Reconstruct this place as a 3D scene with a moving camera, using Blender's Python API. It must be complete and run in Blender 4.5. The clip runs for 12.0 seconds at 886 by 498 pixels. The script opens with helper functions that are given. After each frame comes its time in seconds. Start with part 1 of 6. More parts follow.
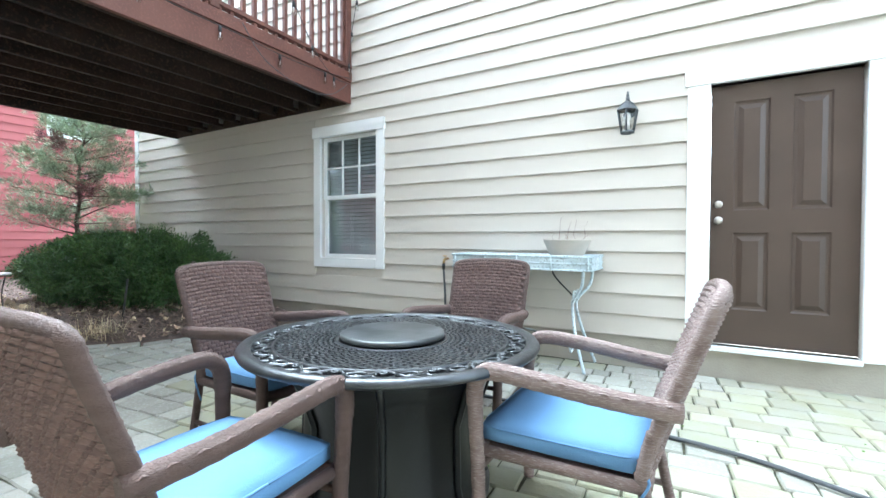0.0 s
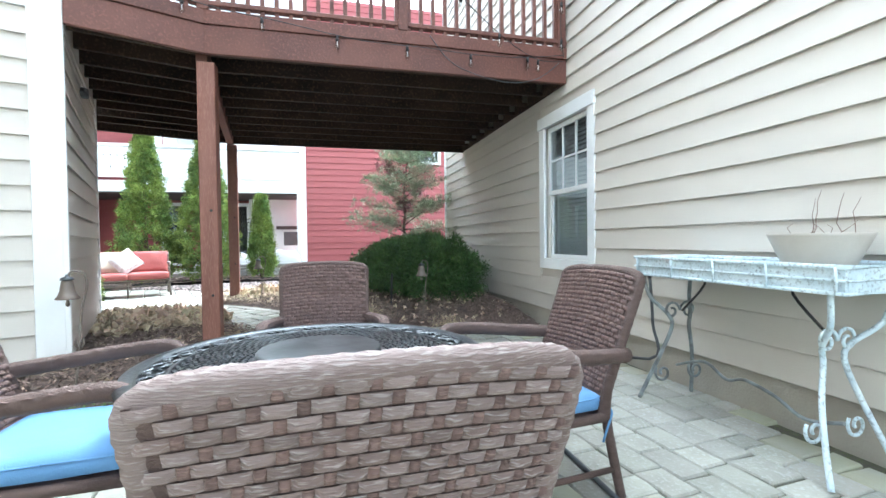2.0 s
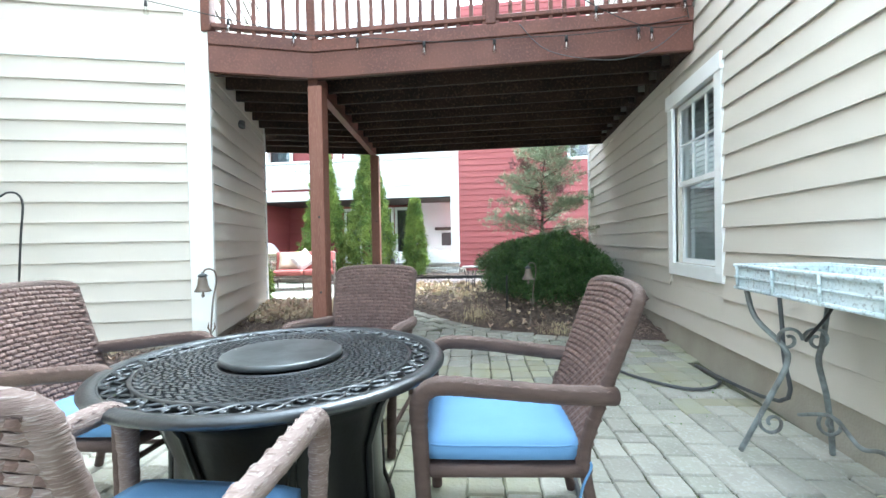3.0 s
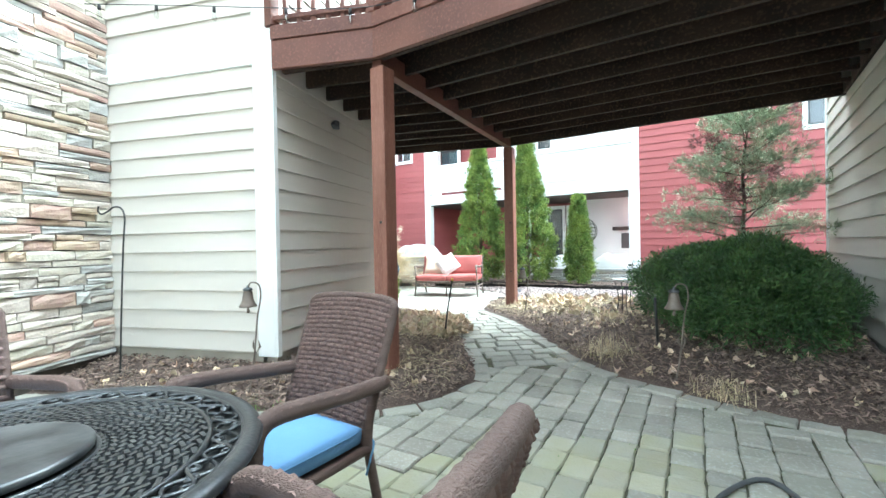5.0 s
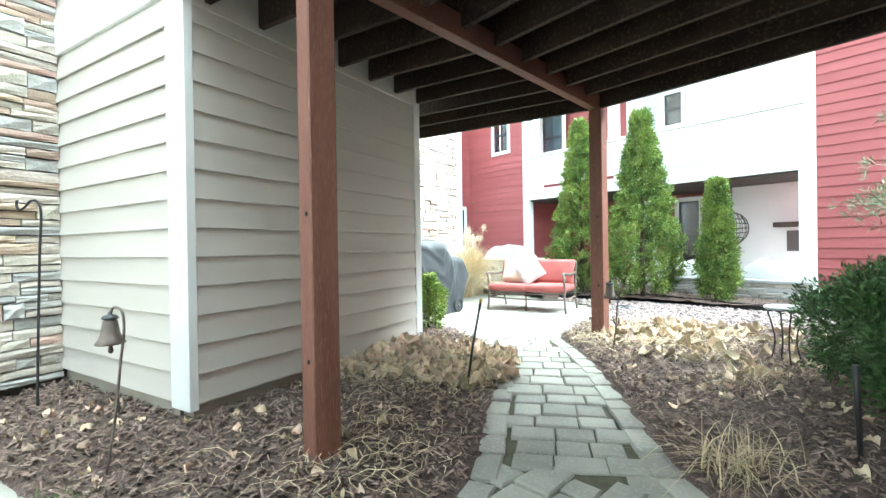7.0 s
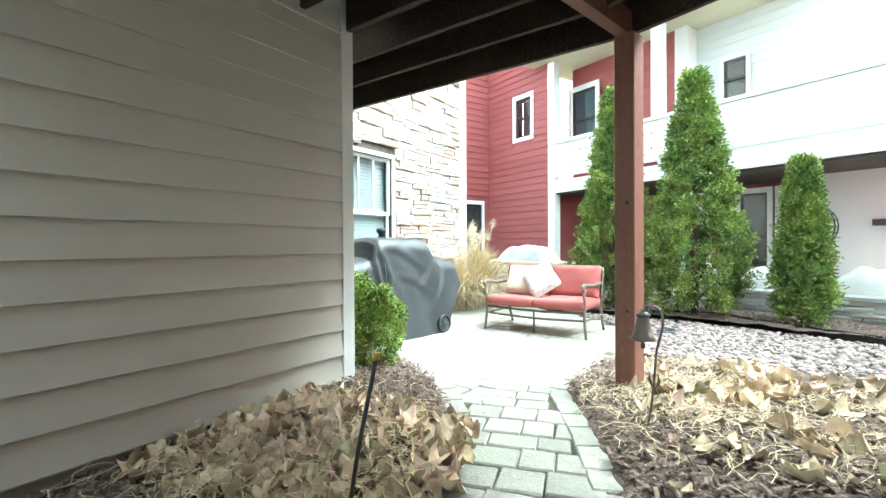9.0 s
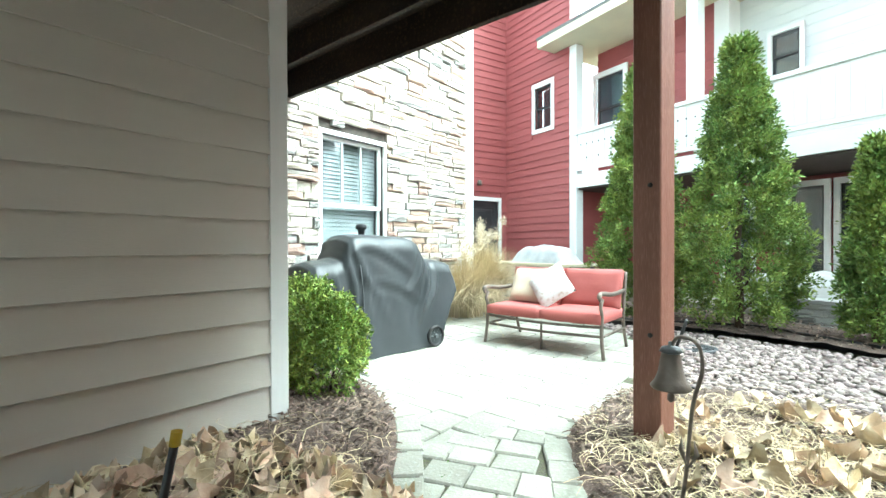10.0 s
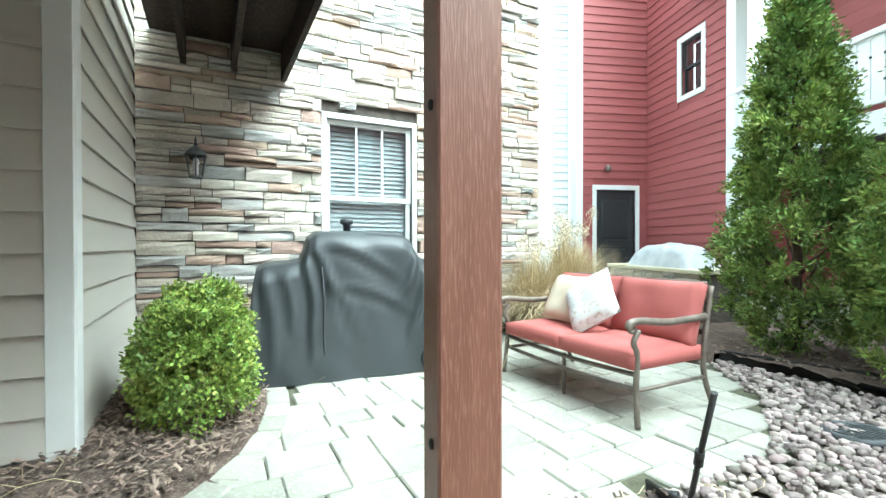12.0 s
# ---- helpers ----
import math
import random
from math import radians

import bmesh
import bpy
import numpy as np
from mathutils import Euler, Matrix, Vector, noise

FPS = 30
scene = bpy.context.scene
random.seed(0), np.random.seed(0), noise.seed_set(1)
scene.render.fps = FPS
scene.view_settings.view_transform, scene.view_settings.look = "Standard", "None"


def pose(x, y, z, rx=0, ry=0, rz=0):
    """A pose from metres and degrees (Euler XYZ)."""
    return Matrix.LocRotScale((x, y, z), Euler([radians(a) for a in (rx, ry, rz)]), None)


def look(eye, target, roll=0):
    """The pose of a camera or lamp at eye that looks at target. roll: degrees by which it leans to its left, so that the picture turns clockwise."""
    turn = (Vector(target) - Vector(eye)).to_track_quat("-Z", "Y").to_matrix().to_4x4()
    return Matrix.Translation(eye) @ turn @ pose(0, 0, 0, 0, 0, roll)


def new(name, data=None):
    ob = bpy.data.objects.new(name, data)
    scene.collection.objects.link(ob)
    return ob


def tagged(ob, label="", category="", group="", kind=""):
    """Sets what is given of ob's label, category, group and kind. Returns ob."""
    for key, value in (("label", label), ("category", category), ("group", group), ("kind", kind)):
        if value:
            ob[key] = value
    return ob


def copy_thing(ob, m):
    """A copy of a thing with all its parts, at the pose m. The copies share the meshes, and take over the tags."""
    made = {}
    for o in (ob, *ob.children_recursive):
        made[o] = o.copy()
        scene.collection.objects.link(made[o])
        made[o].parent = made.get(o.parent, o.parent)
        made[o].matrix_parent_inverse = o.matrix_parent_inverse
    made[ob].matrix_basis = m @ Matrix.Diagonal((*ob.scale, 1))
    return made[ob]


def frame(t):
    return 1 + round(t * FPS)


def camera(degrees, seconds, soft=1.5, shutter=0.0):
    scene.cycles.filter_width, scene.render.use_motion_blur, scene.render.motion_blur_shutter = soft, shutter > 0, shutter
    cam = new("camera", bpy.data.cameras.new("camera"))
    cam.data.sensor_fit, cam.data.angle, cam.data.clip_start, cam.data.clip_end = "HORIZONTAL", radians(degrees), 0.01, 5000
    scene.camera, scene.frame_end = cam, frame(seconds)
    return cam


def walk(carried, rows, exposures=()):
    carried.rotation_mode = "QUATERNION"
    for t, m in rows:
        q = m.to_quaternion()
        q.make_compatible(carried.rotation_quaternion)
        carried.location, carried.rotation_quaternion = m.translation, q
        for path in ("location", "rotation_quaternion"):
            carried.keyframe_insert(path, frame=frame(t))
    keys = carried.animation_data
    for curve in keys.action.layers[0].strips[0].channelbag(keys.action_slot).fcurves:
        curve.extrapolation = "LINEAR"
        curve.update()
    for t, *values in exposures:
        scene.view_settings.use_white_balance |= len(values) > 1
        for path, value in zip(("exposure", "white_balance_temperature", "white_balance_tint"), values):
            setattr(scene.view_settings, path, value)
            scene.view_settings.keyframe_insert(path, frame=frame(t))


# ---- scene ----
cam = camera(89.9, 12.0)
METRES, EYE, TILT, LEAN, TURN = 10.64, 1.05, 0.0, 0.0, 30.2
ROWS = [
    (0.0, 0.0, 0.0, 0.0, 0.0, -1.17, -0.18),
    (0.5, 0.0298, 0.0214, 0.0009, 7.97, -1.22, -0.01),
    (1.0, 0.059, 0.0415, 0.0019, 18.44, -1.25, 0.25),
    (1.5, 0.0892, 0.0671, 0.0017, 30.62, -1.18, 0.39),
    (2.0, 0.1199, 0.102, -0.0003, 45.2, -1.11, 0.75),
    (2.5, 0.1405, 0.1351, 0.0002, 57.5, -1.05, 0.96),
    (3.0, 0.1509, 0.1744, 0.0014, 67.99, -0.9, 1.07),
    (3.5, 0.1527, 0.216, 0.0017, 77.57, -0.69, 1.14),
    (5.5, 0.0329, 0.3114, 0.0091, 97.28, -0.46, 1.07),
    (6.0, -0.0075, 0.3269, 0.0093, 101.79, -0.4, 1.01),
    (6.5, -0.05, 0.3423, 0.0096, 106.45, -0.34, 0.96),
    (8.5, -0.2206, 0.3502, 0.0108, 113.03, -0.35, 0.48),
    (9.0, -0.2595, 0.3574, 0.0109, 114.51, -0.39, 0.34),
    (9.5, -0.3008, 0.3619, 0.0108, 117.46, -0.32, 0.37),
    (10.0, -0.3405, 0.3588, 0.0099, 118.1, -0.35, 0.13),
    (10.5, -0.3801, 0.3711, 0.0088, 120.6, -0.29, 0.15),
    (11.0, -0.4248, 0.3989, 0.0093, 127.62, -0.39, 0.13),
    (11.5, -0.4702, 0.4182, 0.0097, 135.27, -0.54, 0.11),
    (12.0, -0.5093, 0.4182, 0.0093, 141.2, -0.48, 0.09),
]
walk(cam, [(t, pose(0, 0, EYE, TILT, LEAN, TURN) @ pose(METRES * x, METRES * y, METRES * z, 90 + pitch, roll, yaw)) for t, x, y, z, yaw, pitch, roll in ROWS], [(0, 3.46, 5350, 1), (2.0, 3.46, 5400, 1), (3.5, 3.6, 5450, -3), (5.5, 3.62, 5450, -5), (6.5, 3.68, 5500, -6), (8.5, 3.5, 5650, -9), (10.5, 3.12, 5600, -12), (12, 2.88, 5550, -12)])

# ---- light ----
world = bpy.data.worlds.new("overcast_sky")
scene.world = world
world.use_nodes = True
wn = world.node_tree.nodes
sky = wn.new("ShaderNodeTexSky")
sky.sky_type, sky.sun_disc = "NISHITA", False
sky.sun_elevation, sky.sun_rotation = radians(50), radians(-52)
sky.air_density, sky.dust_density, sky.ozone_density = 1.0, 4.0, 1.0
grey = wn.new("ShaderNodeHueSaturation")
grey.inputs["Saturation"].default_value = 0.16
world.node_tree.links.new(sky.outputs[0], grey.inputs["Color"])
world.node_tree.links.new(grey.outputs[0], wn["Background"].inputs[0])
wn["Background"].inputs[1].default_value = 0.15
sun_data = bpy.data.lights.new("sun", "SUN")
sun_data.energy, sun_data.angle, sun_data.color = 0.95, radians(65), (1.0, 0.985, 0.96)
sun = new("sun", sun_data)
sun.matrix_world = look((-5.07, 3.96, 7.66), (0, 0, 0))

# ---- materials ----


def material(name, base, second=None, rough=0.7, scale=6.0, fine=60.0, bump=0.15, metal=0.0, vary=0.12, per_piece=0.0, stretch=(1, 1, 1), spec=0.4, third=None, transm=0.0, tint_hue=0.0):
    m = bpy.data.materials.new(name)
    m.use_nodes = True
    n, l = m.node_tree.nodes, m.node_tree.links
    p = n["Principled BSDF"]
    p.inputs["Roughness"].default_value, p.inputs["Metallic"].default_value = rough, metal
    p.inputs["Specular IOR Level"].default_value = spec
    second = second or tuple(c * (1 - vary) for c in base)
    geo, mp = n.new("ShaderNodeTexCoord"), n.new("ShaderNodeMapping")
    mp.inputs["Scale"].default_value = stretch
    l.new(geo.outputs["Object"], mp.inputs["Vector"])
    obj = n.new("ShaderNodeObjectInfo")
    add = n.new("ShaderNodeVectorMath")
    add.operation = "MULTIPLY_ADD"
    l.new(obj.outputs["Random"], add.inputs[0])
    add.inputs[1].default_value = (37, 53, 71)
    l.new(mp.outputs[0], add.inputs[2])
    big, small = n.new("ShaderNodeTexNoise"), n.new("ShaderNodeTexNoise")
    big.inputs["Scale"].default_value, big.inputs["Detail"].default_value = scale, 5
    small.inputs["Scale"].default_value, small.inputs["Detail"].default_value = fine, 4
    for t in (big, small):
        l.new(add.outputs[0], t.inputs["Vector"])
    ramp = n.new("ShaderNodeMapRange")
    ramp.inputs[1].default_value, ramp.inputs[2].default_value = 0.35, 0.65
    l.new(big.outputs["Fac"], ramp.inputs[0])
    mix = n.new("ShaderNodeMixRGB")
    mix.inputs[1].default_value, mix.inputs[2].default_value = (*base, 1), (*second, 1)
    l.new(ramp.outputs[0], mix.inputs[0])
    last = mix
    if third:
        r2, mix3 = n.new("ShaderNodeMapRange"), n.new("ShaderNodeMixRGB")
        r2.inputs[1].default_value, r2.inputs[2].default_value = 0.52, 0.68
        l.new(small.outputs["Fac"], r2.inputs[0])
        l.new(r2.outputs[0], mix3.inputs[0])
        l.new(last.outputs[0], mix3.inputs[1])
        mix3.inputs[2].default_value = (*third, 1)
        last = mix3
    if per_piece:
        isl = n.new("ShaderNodeNewGeometry")
        sm = n.new("ShaderNodeMath")
        sm.operation = "ADD"
        l.new(obj.outputs["Random"], sm.inputs[0])
        l.new(isl.outputs["Random Per Island"], sm.inputs[1])
        fr = n.new("ShaderNodeMath")
        fr.operation = "FRACT"
        l.new(sm.outputs[0], fr.inputs[0])
        hs, mr, mh = n.new("ShaderNodeHueSaturation"), n.new("ShaderNodeMapRange"), n.new("ShaderNodeMapRange")
        mr.inputs[3].default_value, mr.inputs[4].default_value = 1 - per_piece, 1 + per_piece
        mh.inputs[3].default_value, mh.inputs[4].default_value = 0.5 - tint_hue, 0.5 + tint_hue
        wn2 = n.new("ShaderNodeTexWhiteNoise")
        wn2.noise_dimensions = "1D"
        l.new(fr.outputs[0], wn2.inputs["W"])
        l.new(fr.outputs[0], mr.inputs[0])
        l.new(wn2.outputs["Value"], mh.inputs[0])
        l.new(mr.outputs[0], hs.inputs["Value"])
        l.new(mh.outputs[0], hs.inputs["Hue"])
        l.new(last.outputs[0], hs.inputs["Color"])
        last = hs
    l.new(last.outputs[0], p.inputs["Base Color"])
    if bump:
        b = n.new("ShaderNodeBump")
        b.inputs["Strength"].default_value, b.inputs["Distance"].default_value = bump, 0.01
        l.new(small.outputs["Fac"], b.inputs["Height"])
        l.new(b.outputs[0], p.inputs["Normal"])
    return m


SIDING = material("siding_beige", (0.56, 0.52, 0.455), (0.53, 0.49, 0.43), 0.6, 1.2, 90, 0.12, stretch=(0.3, 1, 3), per_piece=0.02)
SIDING_GREY = material("siding_pale", (0.605, 0.57, 0.515), (0.57, 0.535, 0.485), 0.6, 1.2, 90, 0.12, stretch=(0.3, 1, 3), per_piece=0.02)
SIDING_RED = material("siding_red", (0.31, 0.085, 0.085), (0.27, 0.07, 0.07), 0.6, 1.0, 60, 0.12, stretch=(0.3, 1, 3), per_piece=0.04)
SIDING_WHITE = material("siding_white", (0.66, 0.69, 0.70), (0.61, 0.64, 0.655), 0.6, 1.0, 60, 0.1, per_piece=0.02)
TRIM = material("white_trim", (0.80, 0.81, 0.80), (0.74, 0.75, 0.74), 0.5, 2, 80, 0.06)
FOUNDATION = material("concrete_foundation", (0.40, 0.37, 0.31), (0.33, 0.30, 0.25), 0.9, 3, 70, 0.4)
DOOR_BROWN = material("door_brown", (0.072, 0.049, 0.036), (0.062, 0.042, 0.031), 0.36, 3, 140, 0.05)
NICKEL = material("satin_nickel", (0.5, 0.47, 0.44), None, 0.3, 8, 90, 0.02, metal=1.0)
BRASS = material("brass", (0.45, 0.30, 0.12), None, 0.4, 12, 90, 0.05, metal=1.0)
DECK = material("stained_deck_wood", (0.135, 0.054, 0.038), (0.095, 0.037, 0.028), 0.55, 3, 50, 0.3, stretch=(1, 1, 1), per_piece=0.1, third=(0.16, 0.066, 0.047))
# joist wood with the shade under the deck put into its near-black colour
JOIST = material("shaded_joist_wood", (0.030, 0.016, 0.010), (0.011, 0.006, 0.0045), 0.8, 2.5, 40, 0.4, per_piece=0.25, third=(0.065, 0.038, 0.022))
POST = material("stained_post_wood", (0.215, 0.095, 0.068), (0.175, 0.072, 0.05), 0.5, 2, 40, 0.25, stretch=(6, 6, 0.5), third=(0.27, 0.135, 0.10))
STONE = material("ledge_stone", (0.56, 0.51, 0.44), (0.46, 0.42, 0.36), 0.85, 7, 45, 0.7, per_piece=0.2, tint_hue=0.018, third=(0.61, 0.56, 0.48))
STONE_RED = material("rust_stone", (0.42, 0.30, 0.245), (0.48, 0.38, 0.29), 0.85, 9, 45, 0.7, per_piece=0.2, tint_hue=0.02)
STONE_GREY = material("grey_stone", (0.49, 0.485, 0.46), (0.40, 0.395, 0.375), 0.85, 9, 45, 0.7, per_piece=0.25, tint_hue=0.02)
MORTAR = material("dark_joint", (0.10, 0.085, 0.07), (0.06, 0.05, 0.045), 0.95, 8, 70, 0.5)
PAVER = material("concrete_paver", (0.38, 0.37, 0.318), (0.305, 0.298, 0.252), 0.85, 4, 55, 0.5, per_piece=0.16, tint_hue=0.015, third=(0.40, 0.40, 0.36))
PAVER_MOSS = material("mossy_paver", (0.35, 0.34, 0.235), (0.365, 0.36, 0.29), 0.88, 5, 55, 0.5, per_piece=0.14, tint_hue=0.015)
SAND = material("joint_sand", (0.11, 0.105, 0.075), (0.07, 0.066, 0.048), 0.95, 9, 90, 0.6, third=(0.11, 0.13, 0.045))
MULCH = material("brown_mulch", (0.15, 0.108, 0.088), (0.085, 0.06, 0.05), 0.95, 11, 90, 1.0, third=(0.24, 0.185, 0.15))
CHIP = material("mulch_chips", (0.25, 0.185, 0.15), (0.15, 0.108, 0.088), 0.9, 20, 90, 0.3, per_piece=0.6, tint_hue=0.015)
GRAVEL = material("river_gravel", (0.37, 0.31, 0.29), (0.28, 0.225, 0.21), 0.7, 14, 90, 0.2, per_piece=0.55, tint_hue=0.03)
LEAF_DRY = material("dry_leaf", (0.66, 0.55, 0.41), (0.51, 0.37, 0.24), 0.8, 14, 60, 0.3, per_piece=0.4, tint_hue=0.025)
STRAW = material("dry_straw", (0.60, 0.50, 0.33), (0.50, 0.40, 0.24), 0.8, 10, 60, 0.1, per_piece=0.3, tint_hue=0.015)
PLUME = material("pale_plume", (0.70, 0.62, 0.49), (0.52, 0.43, 0.30), 0.9, 20, 90, 0.2, per_piece=0.2)
SOIL = material("soil", (0.10, 0.075, 0.055), (0.07, 0.05, 0.04), 0.95, 2, 40, 0.6)
YEW = material("yew_needles", (0.080, 0.145, 0.036), (0.034, 0.074, 0.022), 0.6, 5, 30, 0, per_piece=0.45, tint_hue=0.02)
CEDAR = material("cedar_foliage", (0.255, 0.33, 0.072), (0.115, 0.185, 0.043), 0.65, 3, 30, 0, per_piece=0.45, tint_hue=0.025)
BOXLEAF = material("boxwood_leaves", (0.30, 0.38, 0.08), (0.18, 0.26, 0.05), 0.5, 5, 30, 0, per_piece=0.5, tint_hue=0.03)
PINE = material("pine_needles", (0.28, 0.34, 0.20), (0.19, 0.26, 0.16), 0.6, 4, 30, 0, per_piece=0.4, tint_hue=0.03)
PINE_DEAD = material("dead_needles", (0.10, 0.05, 0.055), (0.14, 0.08, 0.06), 0.8, 4, 30, 0, per_piece=0.4)
GREEN = material("weed_leaves", (0.14, 0.26, 0.05), None, 0.6, 4, 30, 0, per_piece=0.3)
BARK = material("bark", (0.10, 0.065, 0.045), (0.06, 0.04, 0.03), 0.9, 10, 60, 0.8)
WICKER = material("brown_wicker", (0.15, 0.094, 0.080), (0.11, 0.068, 0.058), 0.62, 8, 120, 0.5, per_piece=0.14, third=(0.19, 0.125, 0.107), stretch=(0.35, 0.35, 3))
WICKER_WORN = material("worn_wicker", (0.215, 0.165, 0.15), (0.15, 0.104, 0.09), 0.75, 7, 130, 0.6, per_piece=0.16, third=(0.30, 0.255, 0.235), stretch=(0.35, 0.35, 3))
WICKER_FRAME = material("wicker_frame", (0.115, 0.074, 0.061), (0.085, 0.054, 0.045), 0.62, 10, 150, 0.8, stretch=(1, 1, 4))
BLUE = material("blue_canvas", (0.135, 0.262, 0.46), (0.118, 0.235, 0.42), 0.85, 4, 220, 0.25)
TABLE = material("cast_aluminium", (0.085, 0.09, 0.095), (0.055, 0.058, 0.062), 0.33, 9, 90, 0.15, metal=0.75, spec=0.6)
TABLE_BASE = material("black_steel_base", (0.007, 0.0075, 0.008), (0.010, 0.011, 0.012), 0.3, 5, 60, 0.06)
LID = material("dusty_lid", (0.028, 0.031, 0.034), (0.10, 0.107, 0.11), 0.36, 6, 30, 0.1, metal=0.4)
PATINA = material("pale_blue_patina", (0.47, 0.56, 0.60), (0.62, 0.70, 0.72), 0.6, 10, 60, 0.3, third=(0.30, 0.34, 0.35))
IRON = material("worn_iron", (0.24, 0.27, 0.27), (0.11, 0.11, 0.105), 0.6, 14, 70, 0.4)
CERAMIC = material("cream_bowl", (0.52, 0.48, 0.42), (0.46, 0.42, 0.36), 0.5, 6, 60, 0.1)
TWIG = material("dry_twig", (0.22, 0.15, 0.12), None, 0.8, 20, 60, 0.1)
HOSE = material("grey_hose", (0.085, 0.09, 0.095), (0.06, 0.065, 0.07), 0.5, 14, 60, 0.1)
BLACK = material("black_metal", (0.018, 0.018, 0.02), (0.03, 0.028, 0.027), 0.5, 12, 80, 0.15)
BRONZE = material("aged_bronze", (0.20, 0.165, 0.14), (0.14, 0.115, 0.095), 0.5, 14, 70, 0.2, metal=0.4)
LANTERN = material("lantern_pewter", (0.13, 0.14, 0.145), (0.075, 0.08, 0.085), 0.45, 18, 80, 0.2, metal=0.5)
COVER = material("grill_cover_fabric", (0.042, 0.046, 0.050), (0.033, 0.037, 0.040), 0.45, 3, 160, 0.1)
RED_FABRIC = material("faded_red_canvas", (0.40, 0.118, 0.108), (0.35, 0.098, 0.09), 0.85, 4, 200, 0.25)
CREAM_FABRIC = material("cream_pillow", (0.66, 0.58, 0.46), (0.60, 0.51, 0.39), 0.9, 5, 200, 0.2)
WHITE_FABRIC = material("white_print_pillow", (0.70, 0.70, 0.69), (0.62, 0.62, 0.62), 0.9, 6, 30, 0.2, third=(0.50, 0.42, 0.36))
TARP = material("pale_tarp", (0.56, 0.55, 0.52), (0.48, 0.47, 0.45), 0.5, 3, 40, 0.2)
GREY_TARP = material("grey_tarp", (0.40, 0.42, 0.45), (0.55, 0.56, 0.58), 0.35, 5, 40, 0.1)
SOFFIT = material("cream_soffit", (0.62, 0.58, 0.42), (0.57, 0.53, 0.39), 0.7, 2, 60, 0.05)
SHINGLE = material("roof_shingle", (0.20, 0.20, 0.20), (0.14, 0.14, 0.14), 0.9, 8, 60, 0.5)
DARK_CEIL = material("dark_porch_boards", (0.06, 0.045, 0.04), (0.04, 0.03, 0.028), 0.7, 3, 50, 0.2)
BLIND = material("window_blind", (0.56, 0.56, 0.555), None, 0.6, 5, 60, 0.02)
SASH_DARK = material("dark_sash", (0.03, 0.032, 0.035), None, 0.4, 5, 60, 0.02)
# grey with the dimness of unlit rooms and the firebox put into it
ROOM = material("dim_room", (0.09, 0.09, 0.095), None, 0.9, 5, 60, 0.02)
PLASTIC_W = material("white_plastic", (0.7, 0.7, 0.7), None, 0.4, 5, 60, 0.02)
YELLOW = material("yellow_cap", (0.45, 0.30, 0.02), None, 0.5, 5, 60, 0.02)
EDGING = material("black_edging", (0.02, 0.02, 0.022), (0.035, 0.033, 0.03), 0.6, 6, 60, 0.2)
TEAL = material("teal_curtain", (0.08, 0.13, 0.15), None, 0.7, 5, 60, 0.1)


def glass_material(name, tint, gloss):
    m = bpy.data.materials.new(name)
    m.use_nodes = True
    n, l = m.node_tree.nodes, m.node_tree.links
    n.remove(n["Principled BSDF"])
    tr, gl, mx, fr = n.new("ShaderNodeBsdfTransparent"), n.new("ShaderNodeBsdfGlossy"), n.new("ShaderNodeMixShader"), n.new("ShaderNodeMath")
    tr.inputs[0].default_value = (*tint, 1)
    gl.inputs["Roughness"].default_value = 0.02
    lw, sc = n.new("ShaderNodeLayerWeight"), n.new("ShaderNodeMapRange")
    fr.operation = "POWER"
    fr.inputs[1].default_value = 3.5
    l.new(lw.outputs["Facing"], fr.inputs[0])
    l.new(fr.outputs[0], sc.inputs[0])
    sc.inputs[3].default_value, sc.inputs[4].default_value = 0.06, gloss
    l.new(sc.outputs[0], mx.inputs[0])
    l.new(tr.outputs[0], mx.inputs[1])
    l.new(gl.outputs[0], mx.inputs[2])
    l.new(mx.outputs[0], n["Material Output"].inputs[0])
    return m


GLASS = glass_material("window_glass", (0.84, 0.88, 0.89), 0.7)
BULB = glass_material("bulb_glass", (0.90, 0.90, 0.88), 0.6)

# ---- mesh tools ----
WING = 18.9
ORIGIN = Vector((-3.28, -0.28, 0))
UDIR = Vector((math.cos(radians(WING)), math.sin(radians(WING)), 0))
VDIR = Vector((-math.sin(radians(WING)), math.cos(radians(WING)), 0))


def wing(u, v, z=0.0):
    return ORIGIN + UDIR * u + VDIR * v + Vector((0, 0, z))


def smooth(a, b, x):
    k = min(1, max(0, (x - a) / (b - a)))
    return k * k * (3 - 2 * k)


def grade(x):
    """Height of the ground, which climbs a little under the deck."""
    return 0.13 * (1 - smooth(-6.4, -3.2, x))


def bed_lift(x, y):
    """How far the mounded beds stand above the paving."""
    if inside(x, y, PAVED):
        return 0.0
    a, b = edge_distance(x, y, LEFT), edge_distance(x, y, RIGHT)
    return 0.10 * smooth(0.0, 0.8, a) if a < b else 0.05 * smooth(0.0, 0.8, b)


def add_box(bm, lo, hi, m=None, bevel=0.0):
    ret = bmesh.ops.create_cube(bm, size=1.0)
    vs = ret["verts"]
    for v in vs:
        v.co = Vector([lo[i] + (v.co[i] + 0.5) * (hi[i] - lo[i]) for i in range(3)])
    if bevel:
        es = list({e for v in vs for e in v.link_edges})
        out = bmesh.ops.bevel(bm, geom=es, offset=bevel, segments=1, affect="EDGES")
        vs = list({v for f in out["faces"] for v in f.verts} | {v for v in vs if v.is_valid})
    if m is not None:
        bmesh.ops.transform(bm, matrix=m, verts=vs)
    return vs


def box(lo, hi, bevel=0.0, m=None):
    bm = bmesh.new()
    add_box(bm, lo, hi, m, bevel)
    return bm


